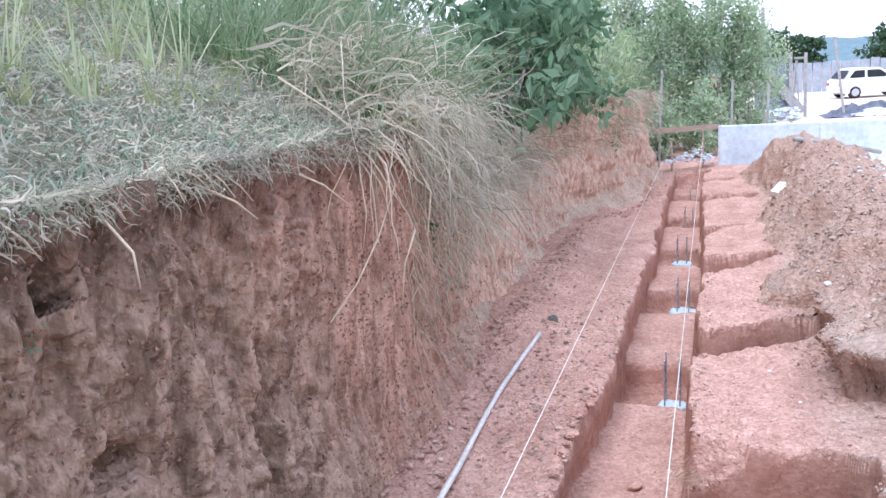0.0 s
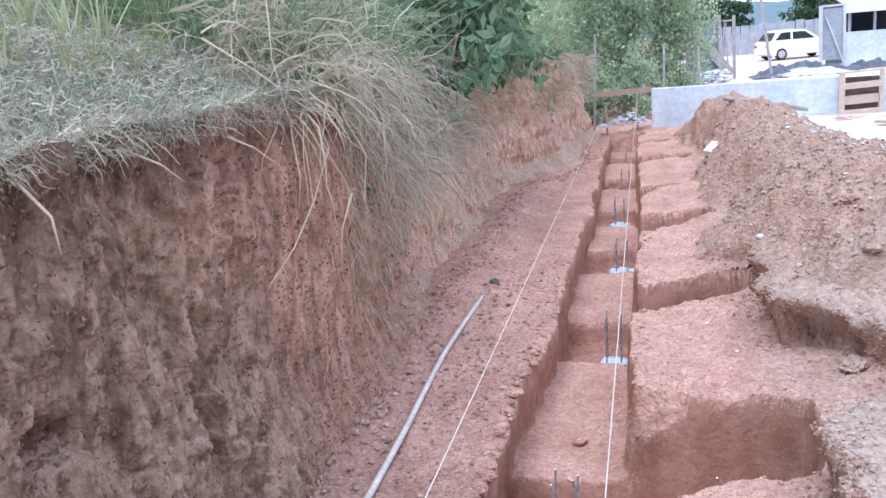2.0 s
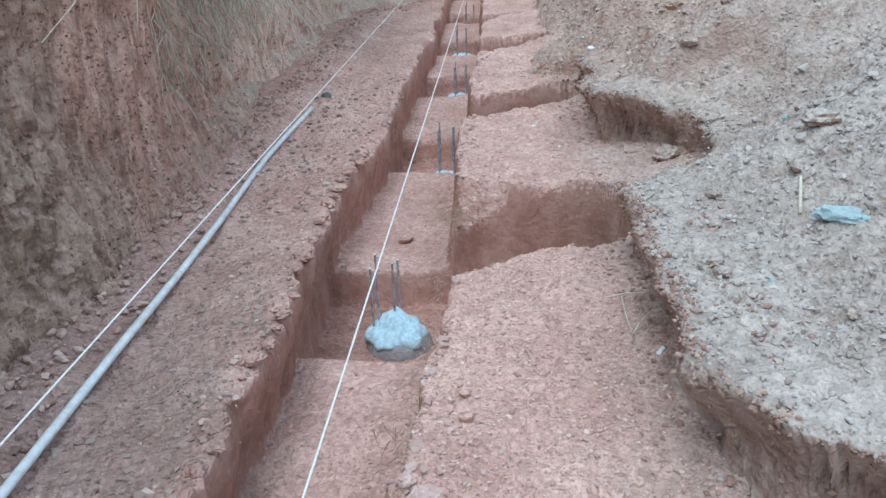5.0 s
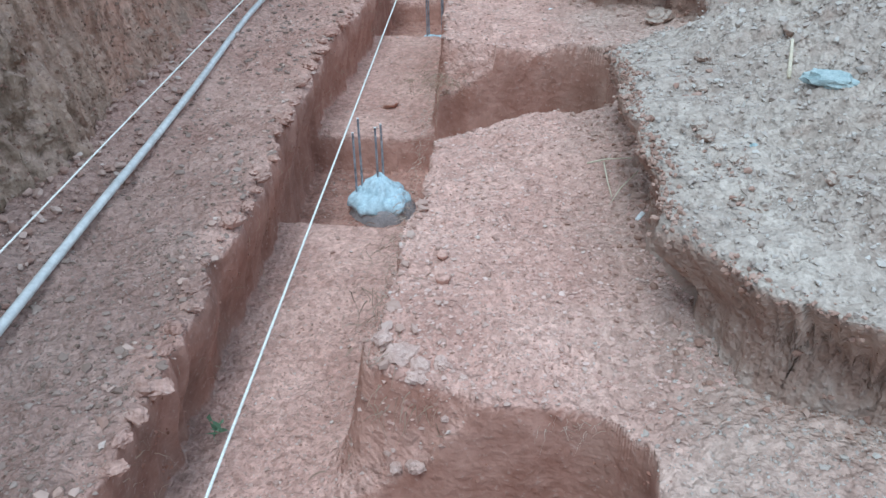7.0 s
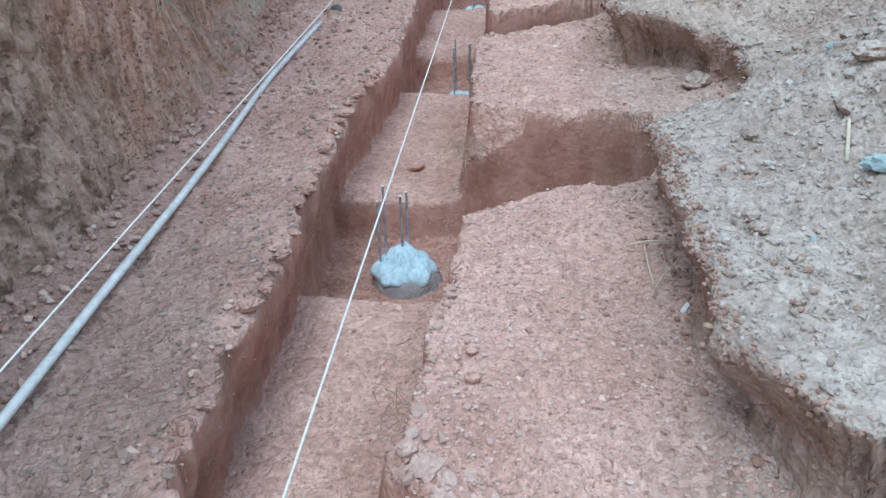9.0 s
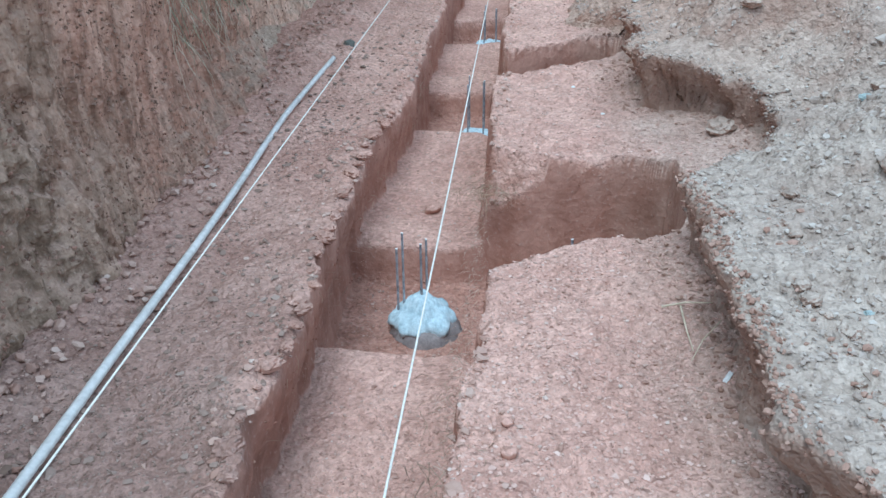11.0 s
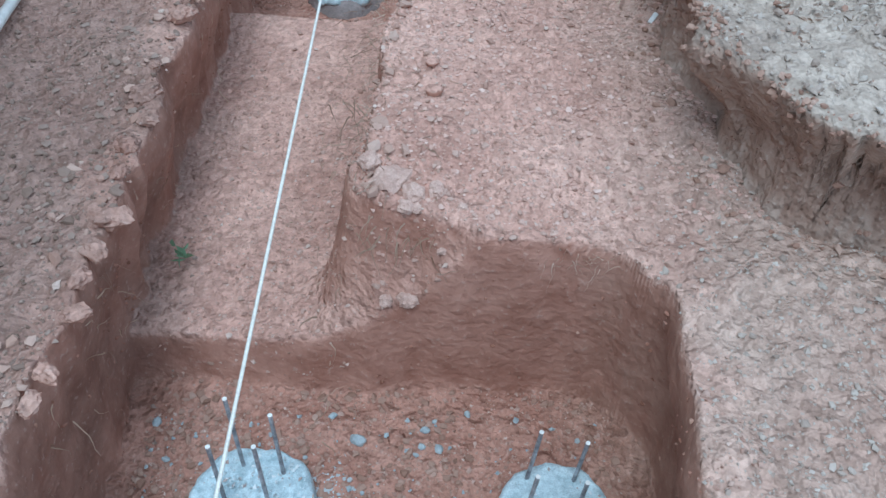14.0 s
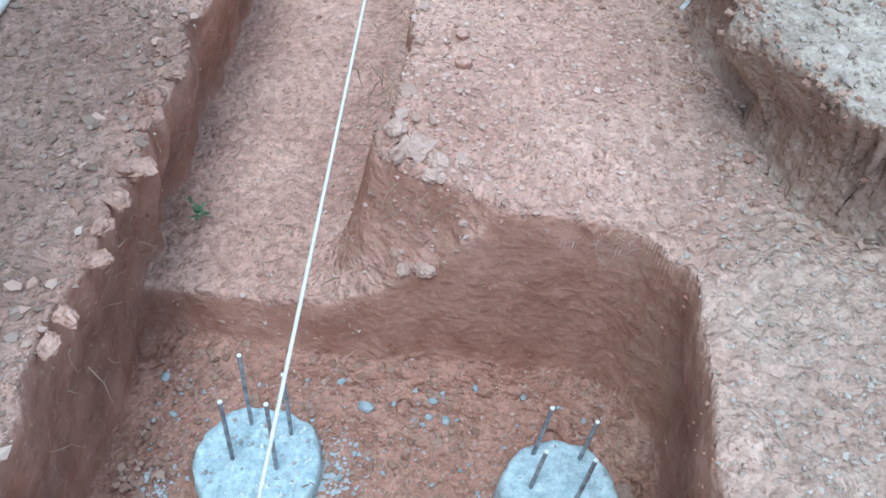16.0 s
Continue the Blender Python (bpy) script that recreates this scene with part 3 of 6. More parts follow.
def crumbs(name, at, size, mat, flat=0.7, sink=0.25, parent=None):
    """Angular lumps lying on what is under them, joined."""
    n = len(at)
    v = ICO[None] * rng.uniform(0.45, 1.2, (n, 12, 1)) * np.stack([rng.uniform(0.7, 1.3, n), rng.uniform(0.7, 1.3, n), np.full(n, flat)], -1)[:, None, :]
    a = rng.uniform(0, 6.283, n)
    c, s = np.cos(a)[:, None], np.sin(a)[:, None]
    v = np.stack([v[..., 0] * c - v[..., 1] * s, v[..., 0] * s + v[..., 1] * c, v[..., 2]], -1) * size[:, None, None]
    v = v + (at + np.stack([0 * size, 0 * size, size * (flat - sink)], -1))[:, None, :]
    f = (np.arange(n)[:, None, None] * 12 + ICO_F[None]).reshape(-1, 3)
    return mesh_np(name, v.reshape(-1, 3), f, mat, parent, smooth=False)


def sizes(n, small, large, power=2.2):
    return small + (large - small) * rng.random(n) ** power


OCT = np.array([(1, 0, 0), (0, 1, 0), (-1, 0, 0), (0, -1, 0), (0, 0, 1), (0, 0, -1)], float)
OCT_F = np.array([(0, 1, 4), (1, 2, 4), (2, 3, 4), (3, 0, 4), (1, 0, 5), (2, 1, 5), (3, 2, 5), (0, 3, 5)])


def grit(name, at, size, mat):
    """Fine angular grains, joined."""
    n = len(at)
    v = OCT[None] * rng.uniform(0.45, 1.35, (n, 6, 1)) + rng.normal(0, 0.18, (n, 6, 3))
    a, t = rng.uniform(0, 6.283, n), rng.normal(0, 0.6, n)
    c, s, ct, st = [w[:, None] for w in (np.cos(a), np.sin(a), np.cos(t), np.sin(t))]
    x, y, z = v[..., 0], v[..., 1] * ct - v[..., 2] * st * 0.7, v[..., 1] * st + v[..., 2] * ct * 0.7
    v = np.stack([x * c - y * s, x * s + y * c, z], -1) * size[:, None, None] + at[:, None, :]
    f = (np.arange(n)[:, None, None] * 6 + OCT_F[None]).reshape(-1, 3)
    return mesh_np(name, v.reshape(-1, 3), f, mat, smooth=False)


def grains(name, *cols):
    """Soil grains, each with its own tone."""
    m, nt, b = material(name, 0.95)
    g = nt.nodes.new("ShaderNodeNewGeometry")
    nt.links.new(ramped(nt, g.outputs["Random Per Island"], *[(i / (len(cols) - 1), c) for i, c in enumerate(cols)]), b.inputs["Base Color"])
    b.inputs["Specular IOR Level"].default_value = 0.15
    return m


RED_GRIT = grains("red_grit", (0.31, 0.19, 0.145), (0.39, 0.25, 0.195), (0.45, 0.31, 0.25), (0.50, 0.36, 0.295), (0.41, 0.27, 0.21), (0.58, 0.46, 0.39))
PALE_GRIT = grains("pale_grit", (0.30, 0.235, 0.19), (0.37, 0.30, 0.25), (0.42, 0.35, 0.295), (0.47, 0.40, 0.345), (0.39, 0.325, 0.27), (0.53, 0.47, 0.41))
PATH_GRIT = grains("path_grit", (0.18, 0.125, 0.095), (0.24, 0.17, 0.135), (0.28, 0.205, 0.165), (0.34, 0.26, 0.215), (0.23, 0.16, 0.125))
UNDER_GRIT = grains("undercut_grit", (0.26, 0.155, 0.112), (0.33, 0.21, 0.157), (0.38, 0.255, 0.195), (0.31, 0.19, 0.14), (0.44, 0.31, 0.245))


def strewn(name, make, x, y, size, label, category, *shape):
    """Grains on the ground; those on the trodden strip by the pipe are greyer and a heap of their own."""
    p = np.stack([x, y, surface(x, y)], -1)
    strip = (x < -0.78 + rng.normal(0, 0.05, len(x))) & (y < rng.uniform(2.2, 5.5, len(x)))
    verge = (x > 0.62 + rng.normal(0, 0.06, len(x))) & (y < 2.1)
    rest = ~strip & ~verge
    tagged(make(name, p[rest], size[rest], RED_GRIT, *shape), label, category, kind="stuff")
    tagged(make("verge_" + name, p[verge], size[verge], PALE_GRIT, *shape), label + " before the heap", category, kind="stuff")
    tagged(make("trodden_" + name, p[strip], size[strip], PATH_GRIT, *shape), label + " on the trodden strip", category, kind="stuff")
FAR_GRIT = grains("far_heap_grit", (0.28, 0.20, 0.155), (0.36, 0.265, 0.21), (0.42, 0.32, 0.26), (0.47, 0.375, 0.31), (0.39, 0.29, 0.235), (0.55, 0.46, 0.39))
BANK_GRIT = grains("bank_grit", (0.17, 0.11, 0.08), (0.25, 0.15, 0.11), (0.34, 0.20, 0.15), (0.29, 0.20, 0.15), (0.22, 0.14, 0.10))

n = 90000
x, y = rng.uniform(-1.6, 1.3, n), 0.55 + 8.5 * rng.random(n) ** 1.9
dg = dug_away(x, y)
keep = ((dg < 0.03) | (dg > 0.985)) & (heap_surface(x, y)[1] < 0.0) & (vnoise(x * 3.2, y * 3.2, 0, 301) + 0.5 * vnoise(x * 9, y * 9, 0, 302) > rng.uniform(-1.4, 0.9, n))
x, y = x[keep], y[keep]
strewn("soil_grit", grit, x, y, sizes(len(x), 0.0018, 0.0085, 2.6), "loose grit of red soil strewn on the ground", "soil grit")
n = 60000
x, y = 0.6 + 2.0 * rng.random(n) ** 1.1, 1.6 + 9 * rng.random(n) ** 2.0
z, d = heap_surface(x, y)
keep = (d > 0.09) & (vnoise(x * 4, y * 4, 0, 303) + 0.5 * vnoise(x * 11, y * 11, 0, 304) > rng.uniform(-1.2, 1.0, n))
far = y > rng.uniform(4.8, 6.6, n)
tagged(grit("far_heap_grit", np.stack([x, y, z], -1)[keep & far], sizes(int((keep & far).sum()), 0.003, 0.02, 3.0), FAR_GRIT), "loose red grit on the far part of the heap", "soil grit", kind="stuff")
keep = keep & ~far
tagged(grit("heap_grit", np.stack([x, y, z], -1)[keep], sizes(int(keep.sum()), 0.0025, 0.015, 3.0), PALE_GRIT), "dry loose grit covering the soil heap", "soil grit", kind="stuff")
pick = rng.integers(0, BX.size, 60000)
pts = np.stack([BX, BY, BZ], -1).reshape(-1, 3)[pick]
pts = pts[(pts[:, 1] > 0.9) & (pts[:, 1] < 12) & (pts[:, 2] > -0.2)][:26000]
pts = pts + np.stack([np.zeros(len(pts)), rng.normal(0, 0.012, len(pts)), rng.normal(0, 0.012, len(pts))], -1)
tagged(grit("bank_grit", pts, sizes(len(pts), 0.002, 0.014, 3.0), BANK_GRIT), "lumps and grains standing out of the bank's face", "soil grit", kind="stuff")

n = 30000
x, y = rng.uniform(-1.5, 1.7, n), rng.uniform(0.5, 2.7, n)
dg = dug_away(x, y)
keep = ((dg < 0.03) | (dg > 0.985)) & (heap_surface(x, y)[1] < 0.0) & (vnoise(x * 4, y * 4, 0, 311) > rng.uniform(-1.2, 0.8, n))
x, y = x[keep], y[keep]
strewn("near_grit", grit, x, y, sizes(len(x), 0.0015, 0.007, 2.6), "loose grit of red soil beside the pit", "soil grit")
wall = np.argwhere((cutting > 0.25) & (Y > 0.8) & (Y < 9))
wall = wall[rng.integers(0, len(wall), 3500)]
pts = np.stack([X + DX, Y + DY, Z], -1)[wall[:, 0], wall[:, 1]]
nxt = np.stack([X + DX, Y + DY, Z], -1)[np.minimum(wall[:, 0] + 1, X.shape[0] - 1), wall[:, 1]]
pts = pts + (nxt - pts) * rng.random((len(pts), 1)) + np.stack([rng.normal(0, 0.003, len(pts)), rng.normal(0, 0.006, len(pts)), np.zeros(len(pts))], -1)
CUT_GRIT = grains("cut_grit", (0.25, 0.12, 0.08), (0.32, 0.165, 0.115), (0.37, 0.20, 0.145), (0.30, 0.155, 0.11), (0.43, 0.27, 0.20))
tagged(grit("wall_grit", pts, sizes(len(pts), 0.002, 0.009, 3.4), CUT_GRIT), "grains standing out of the trench walls", "soil grit", kind="stuff")
n = 1000
y = 0.7 + 8 * rng.random(n) ** 1.5
x = np.where(rng.random(n) < 0.5, left_edge(y) - np.abs(rng.normal(0.02, 0.10, n)), TRENCH_R + np.abs(rng.normal(0.03, 0.03, n)))
keep = dug_away(x, y) < 0.2
p = np.stack([x, y, surface(x, y)], -1)[keep]
tagged(crumbs("rim_crumbs", p, sizes(len(p), 0.004, 0.026, 3.2), RED_GRIT, 0.6, 0.3), "crumbling lumps along the trench's rim", "soil lumps", kind="stuff")

n = 15000
x, y = rng.uniform(-0.15, 0.85, n), 1.9 + 3.0 * rng.random(n) ** 1.2
keep = (dug_away(x, y) < 0.02) & (heap_surface(x, y)[1] < 0.0) & (vnoise(x * 5, y * 5, 0, 341) + 0.9 * ramp(y, 1.85, 2.2) - 0.9 * ramp(y, 3.6, 4.9) > rng.uniform(-0.6, 1.1, n))
x, y = x[keep], y[keep]
FLAKE = grains("soil_flakes", (0.46, 0.285, 0.225), (0.53, 0.345, 0.28), (0.60, 0.415, 0.34), (0.41, 0.245, 0.19), (0.66, 0.49, 0.415))
fl = crumbs("soil_flakes", np.stack([x, y, surface(x, y)], -1), sizes(len(x), 0.002, 0.011, 3.0), FLAKE, 0.4, 0.25)
tagged(fl, "flat flakes of dried pinkish soil", "soil flakes", kind="stuff")
pts = []
for cx, cy, cz, r in ((-0.42, 1.40, -0.738, 0.14), (0.365, 1.375, -0.704, 0.13)):
    a, q = rng.uniform(0, 6.283, 260), r * np.sqrt(rng.random(260))
    pts.append(np.stack([cx + q * np.cos(a), cy + q * np.sin(a), np.full(260, cz)], -1))
pts = np.concatenate(pts)
CEMENT_GRIT = grains("cement_grit", (0.36, 0.42, 0.44), (0.60, 0.66, 0.67), (0.80, 0.84, 0.84), (0.50, 0.56, 0.58), (0.42, 0.28, 0.22))
tagged(grit("cement_grit", pts, sizes(len(pts), 0.002, 0.009, 2.5), CEMENT_GRIT), "rough grains on the concrete pile heads", "grit", kind="stuff")

# ---- crumbs of soil ----
CRUMB = plain("soil_crumbs", (0.34, 0.21, 0.16), (0.56, 0.43, 0.35), 30, 0.95, bump=0.6)
PALECRUMB = plain("dry_spoil_crumbs", (0.36, 0.27, 0.22), (0.60, 0.52, 0.45), 24, 0.95, bump=0.6)
GREYSTONE = plain("blue_grey_stone", (0.28, 0.33, 0.35), (0.48, 0.53, 0.54), 40, 0.85, bump=0.4)

n = 22000
x, y = 0.3 + 2.5 * rng.random(n) ** 1.1, 1.5 + 12 * rng.random(n) ** 1.7
z, d = heap_surface(x, y)
keep = d > 0.10
p = np.stack([x, y, z], -1)[keep & (y > 5.6)]
tagged(crumbs("far_heap_crumbs", p, sizes(len(p), 0.004, 0.030, 4.5), FAR_GRIT, 0.8, 0.5), "loose red lumps on the far part of the heap", "soil lumps", kind="stuff")
p = np.stack([x, y, z], -1)[keep & (y <= 5.6)]
tagged(crumbs("heap_crumbs", p, sizes(len(p), 0.003, 0.018, 4.0), PALE_GRIT, 0.8, 0.5), "loose dry lumps of soil on the heap", "soil lumps", kind="stuff")
n = 1300
y = 1.6 + 6 * rng.random(n) ** 1.3
x = heap_foot(y) + rng.normal(-0.04, 0.09, n)
z = np.maximum(surface(x, y), heap_surface(x, y)[0])
p = np.stack([x, y, z], -1)[dug_away(x, y) < 0.1]
tagged(crumbs("foot_crumbs", p, sizes(len(p), 0.003, 0.020, 3.2), UNDER_GRIT, 0.7, 0.4), "red crumbs fallen at the foot of the heap", "soil lumps", kind="stuff")
n = 260
x, y = rng.normal(1.55, 0.22, n), rng.normal(3.75, 0.5, n)
z, d = heap_surface(x, y)
p = np.stack([x, y, z], -1)[d > 0.12]
tagged(crumbs("heap_chunks", p, sizes(len(p), 0.008, 0.034, 2.6), PALE_GRIT, 0.75, 0.35), "broken dry chunks piled on the heap", "soil lumps", kind="stuff")
# the heap's crumbling edge
crust = np.argwhere((edge_band > 0.3) & (HY > 1.8) & (HY < 9) & (HZ > -0.06))
crust = crust[rng.integers(0, len(crust), 12000)]
pts = HEAP[crust[:, 0], crust[:, 1]]
pts = pts + rng.normal(0, 0.007, pts.shape)
high = HD[crust[:, 0], crust[:, 1]] > 0.085 + rng.normal(0, 0.012, len(pts))
tagged(crumbs("crust_crumbs", pts[high], sizes(int(high.sum()), 0.002, 0.013, 3.4), PALE_GRIT, 0.8, 0.7), "dry lumps of the heap's crumbling crust", "soil lumps", kind="stuff")
tagged(crumbs("undercut_crumbs", pts[~high], sizes(int((~high).sum()), 0.002, 0.013, 3.2), UNDER_GRIT, 0.8, 0.7), "moist red lumps in the heap's undercut face", "soil lumps", kind="stuff")
# lumps on the trodden strip beside the bank
n = 2600
y = 0.8 + 7 * rng.random(n) ** 1.4
x = rng.uniform(-1.5, -0.78, n)
keep = (dug_away(x, y) < 0.02) & (vnoise(x * 3.5, y * 3.5, 0, 331) > rng.uniform(-0.6, 0.7, n))
p = np.stack([x, y, surface(x, y)], -1)[keep]
tagged(crumbs("path_lumps", p, sizes(len(p), 0.004, 0.024, 3.2), PATH_GRIT, 0.45, 0.28), "trodden lumps of soil beside the pipe", "soil lumps", kind="stuff")
n = 15000
x, y = rng.uniform(-1.5, 1.5, n), 0.6 + 9 * rng.random(n) ** 1.5
z = surface(x, y)
dg = dug_away(x, y)
keep = (dg < 0.02) | ((dg > 0.98) & (rng.random(n) < 0.45))
keep = keep & (heap_surface(x, y)[1] < 0.02)
x, y = x[keep], y[keep]
strewn("ground_crumbs", crumbs, x, y, sizes(len(x), 0.002, 0.013, 3.2), "small crumbs of red soil on the ground", "soil crumbs", 0.6, 0.25)
n = 2600
y = 0.8 + 14 * rng.random(n) ** 1.4
x = bank_foot(y) + np.abs(rng.normal(0, 0.13, n)) - 0.02
p = np.stack([x, y, surface(x, y) + 0.01], -1)
tagged(crumbs("talus_crumbs", p, sizes(n, 0.003, 0.028, 4.0), RED_GRIT, 0.7, 0.45), "soil lumps fallen at the foot of the bank", "soil lumps", kind="stuff")
n = 5200
x, y = rng.uniform(-0.82, 0.6, n), rng.uniform(0.95, 1.82, n)
keep = (dug_away(x, y) > 0.98) & (vnoise(x * 5, y * 5, 0, 351) + 1.2 * ramp(np.abs(x + 0.1), 0.35, 0.75) > rng.uniform(-0.8, 1.0, n))
p = np.stack([x, y, surface(x, y)], -1)[keep]
tagged(crumbs("pit_crumbs", p, sizes(len(p), 0.002, 0.016, 3.6), UNDER_GRIT, 0.55, 0.25), "dark crumbs of soil on the pit floor", "soil crumbs", kind="stuff")
n = 260
x, y = rng.uniform(-0.75, 0.52, n), rng.uniform(1.0, 1.7, n)
p = np.stack([x, y, surface(x, y)], -1)
tagged(crumbs("pit_chips", p, sizes(n, 0.003, 0.011, 2), GREYSTONE), "grey chips strewn on the pit floor", "stone chips", kind="stuff")


def lump(name, at, size, mat, label, category, squash=(1, 1, 0.7), seed=0, group="", broken=0.0):
    """One larger stone or clod with a broken, faceted outline."""
    bm = bmesh.new()
    bmesh.ops.create_icosphere(bm, subdivisions=3, radius=1)
    for v in bm.verts:
        q = v.co.copy()
        k = 1 + 0.28 * noise.noise(q * 1.3 + Vector((seed, 3, 1))) + 0.12 * noise.noise(q * 4 + Vector((seed, 1, 7)))
        k += broken * (0.45 * abs(noise.noise(q * 2.1 + Vector((seed, 8, 2)))) - 0.3 * abs(noise.noise(q * 5 + Vector((2, seed, 2)))))
        v.co = Vector((q.x * squash[0], q.y * squash[1], q.z * squash[2])) * k * size
    ob = part(name, bm, mat, smooth=not broken)
    ob.matrix_basis = pose(*at, 0, 0, seed * 57)
    return tagged(ob, label, category, group)


def on_ground(x, y):
    return float(max(surface(x, y), heap_surface(np.array(x), np.array(y))[0] if heap_surface(np.array(x), np.array(y))[1] > 0 else -9))


for i, (x, y, s) in enumerate([(1.05, 4.95, 0.075), (1.3, 3.35, 0.05), (1.42, 3.6, 0.06), (1.16, 2.3, 0.045), (1.5, 5.6, 0.06), (1.35, 6.6, 0.07), (1.1, 7.6, 0.05), (1.7, 4.6, 0.06), (1.22, 5.4, 0.045), (1.35, 4.3, 0.055), (0.96, 3.35, 0.035), (1.55, 7.4, 0.06), (0.84, 4.2, 0.04), (1.05, 4.05, 0.05)]):
    lump("soil_clod", (x, y, on_ground(x, y) + s * 0.25), s, SPOIL, "large dry clod of soil on the heap", "soil clod", (1.25, 0.9, 0.6), i + 1, "clods on the heap", 0.9)
lump("soil_clod", (0.01, 2.36, on_ground(0.01, 2.36) + 0.012), 0.024, SOIL, "small rounded red clod on trampled soil", "soil clod", seed=21)
lump("soil_clod", (0.0, 2.47, on_ground(0.0, 2.47) + 0.008), 0.018, SOIL, "small rounded red clod on trampled soil", "soil clod", seed=22)
lump("soil_clod", (-0.52, 4.98, float(surface(-0.52, 4.98)) + 0.02), 0.04, SOIL, "broken clod lying in the trench", "soil clod", (1.4, 0.9, 0.6), seed=23)
lump("soil_clod", (-1.42, 7.05, float(surface(-1.42, 7.05)) + 0.02), 0.055, plain("dark_stone", (0.07, 0.075, 0.065), (0.16, 0.16, 0.14), 30, 0.9, bump=0.5), "dark stone at the foot of the bank", "stone", (1.3, 0.8, 0.6), seed=24)
TEAL = plain("teal_grey_rubble", (0.24, 0.30, 0.29), (0.43, 0.48, 0.46), 25, 0.8, bump=0.5)
WHITE = plain("white_chalky", (0.70, 0.69, 0.66), (0.82, 0.81, 0.78), 20, 0.8)
for x, y, s, sq in [(1.27, 2.84, 0.055, (1.5, 0.8, 0.5)), (0.98, 2.56, 0.016, (1, 1, 0.7)), (1.55, 4.35, 0.04, (1.2, 0.8, 0.5)), (1.75, 3.3, 0.02, (1, 1, 0.6))]:
    lump("rubble_piece", (x, y, on_ground(x, y) + s * 0.2), s, TEAL, "teal grey lump of broken concrete on the heap", "rubble", sq, int(x * 10), "rubble on the heap", 0.9)
for x, y, s in [(0.79, 7.2, 0.03), (0.45, 5.3, 0.012), (1.2, 5.0, 0.016), (1.5, 6.2, 0.016), (0.3, 5.9, 0.014)]:
    lump("white_pebble", (x, y, on_ground(x, y) + s * 0.3), s, WHITE, "small white pebble on red soil", "pebble", (1.1, 0.9, 0.7), int(y * 3), "white pebbles")
for x, y, s in [(-0.17, 1.62, 0.020), (0.02, 1.66, 0.012), (0.06, 1.60, 0.013), (-0.75, 1.66, 0.014), (-0.25, 1.70, 0.011), (0.14, 1.72, 0.010), (0.0, 1.35, 0.012), (0.28, 1.70, 0.009), (-0.70, 1.55, 0.010)]:
    lump("grey_stone", (x, y, float(surface(x, y)) + s * 0.3), s, GREYSTONE, "small blue grey stone on the pit floor", "stone", (1.2, 0.9, 0.6), int(abs(x) * 40), "stones in the pit")

# crumbling corner between the trench and the first pit
PINK = plain("pinkish_dry_clod", (0.46, 0.30, 0.24), (0.63, 0.45, 0.37), 34, 0.95, bump=0.6)
for i, (x, y, s) in enumerate([(-0.095, 2.03, 0.052), (-0.03, 1.99, 0.032), (-0.045, 1.945, 0.022), (-0.15, 2.08, 0.030), (0.03, 2.0, 0.026), (0.10, 1.95, 0.014), (0.17, 1.92, 0.012), (-0.02, 1.94, 0.014), (0.25, 1.9, 0.010), (0.05, 1.88, 0.012), (-0.10, 1.86, 0.022), (-0.04, 1.85, 0.026), (0.33, 1.87, 0.010), (0.62, 1.86, 0.016)]):
    lump("soil_clod", (x, y, float(surface(x, y)) - s * 0.15), s, PINK, "pale pinkish clod breaking off the pit's corner", "soil clod", (1.15, 0.9, 0.75), i + 61, "clods at the corner", 1.0)

# lumps that break off the rim of the trench and the heap's edge
for i in range(36):
    y = 1.25 + 4.4 * (i + 0.7 * random.random()) / 36
    x = float(left_edge(y)) - random.uniform(0.005, 0.05)
    s = random.uniform(0.012, 0.042)
    lump("soil_clod", (x, y, float(level(x, y)) - s * 0.1), s, SOIL, "broken clod on the crumbling rim of the trench", "soil clod", (0.9, 1.3, 0.6), i + 101, "clods on the rim", 1.0)
for i in range(30):
    y = 2.0 + 2.0 * (i + 0.7 * random.random()) / 30
    x = float(heap_foot(y)) + random.uniform(0.05, 0.16)
    s = random.uniform(0.012, 0.034)
    lump("soil_clod", (x, y, float(heap_surface(np.array(x), np.array(y))[0]) - s * 0.1), s, SPOIL, "dry clod in the crumbling edge of the heap", "soil clod", (1.0, 1.2, 0.7), i + 141, "clods in the heap's edge", 1.0)

# pale block and chip, brick chunk, sticks
bm = bmesh.new()
box(bm, (0.13, 0.30, 0.08), bevel=0.012, rough=0.004)
ob = part("pale_block", bm, plain("pale_cream_block", (0.62, 0.55, 0.46), (0.72, 0.66, 0.57), 12, 0.85))
ob.matrix_basis = pose(0.72, 12.5, on_ground(0.72, 12.5) + 0.05, 20, 8, -25)
tagged(ob, "pale cream brick lying on the heap's edge", "brick")
bm = bmesh.new()
box(bm, (0.016, 0.05, 0.008), bevel=0.003)
ob = part("white_chip", bm, WHITE)
ob.matrix_basis = pose(0.68, 2.72, on_ground(0.68, 2.72) + 0.008, 10, 12, -30)
tagged(ob, "white splinter lying at the foot of the heap", "splinter")
BRICK = plain("broken_brown_block", (0.30, 0.20, 0.15), (0.40, 0.29, 0.23), 20, 0.9, bump=0.5)
bm = bmesh.new()
box(bm, (0.055, 0.12, 0.05), bevel=0.006, rough=0.004)
ob = part("brick_chunk", bm, BRICK)
ob.matrix_basis = pose(0.55, 1.38, -0.80, 5, 8, 24)
tagged(ob, "broken brown brick piece beside the concrete pile", "brick")
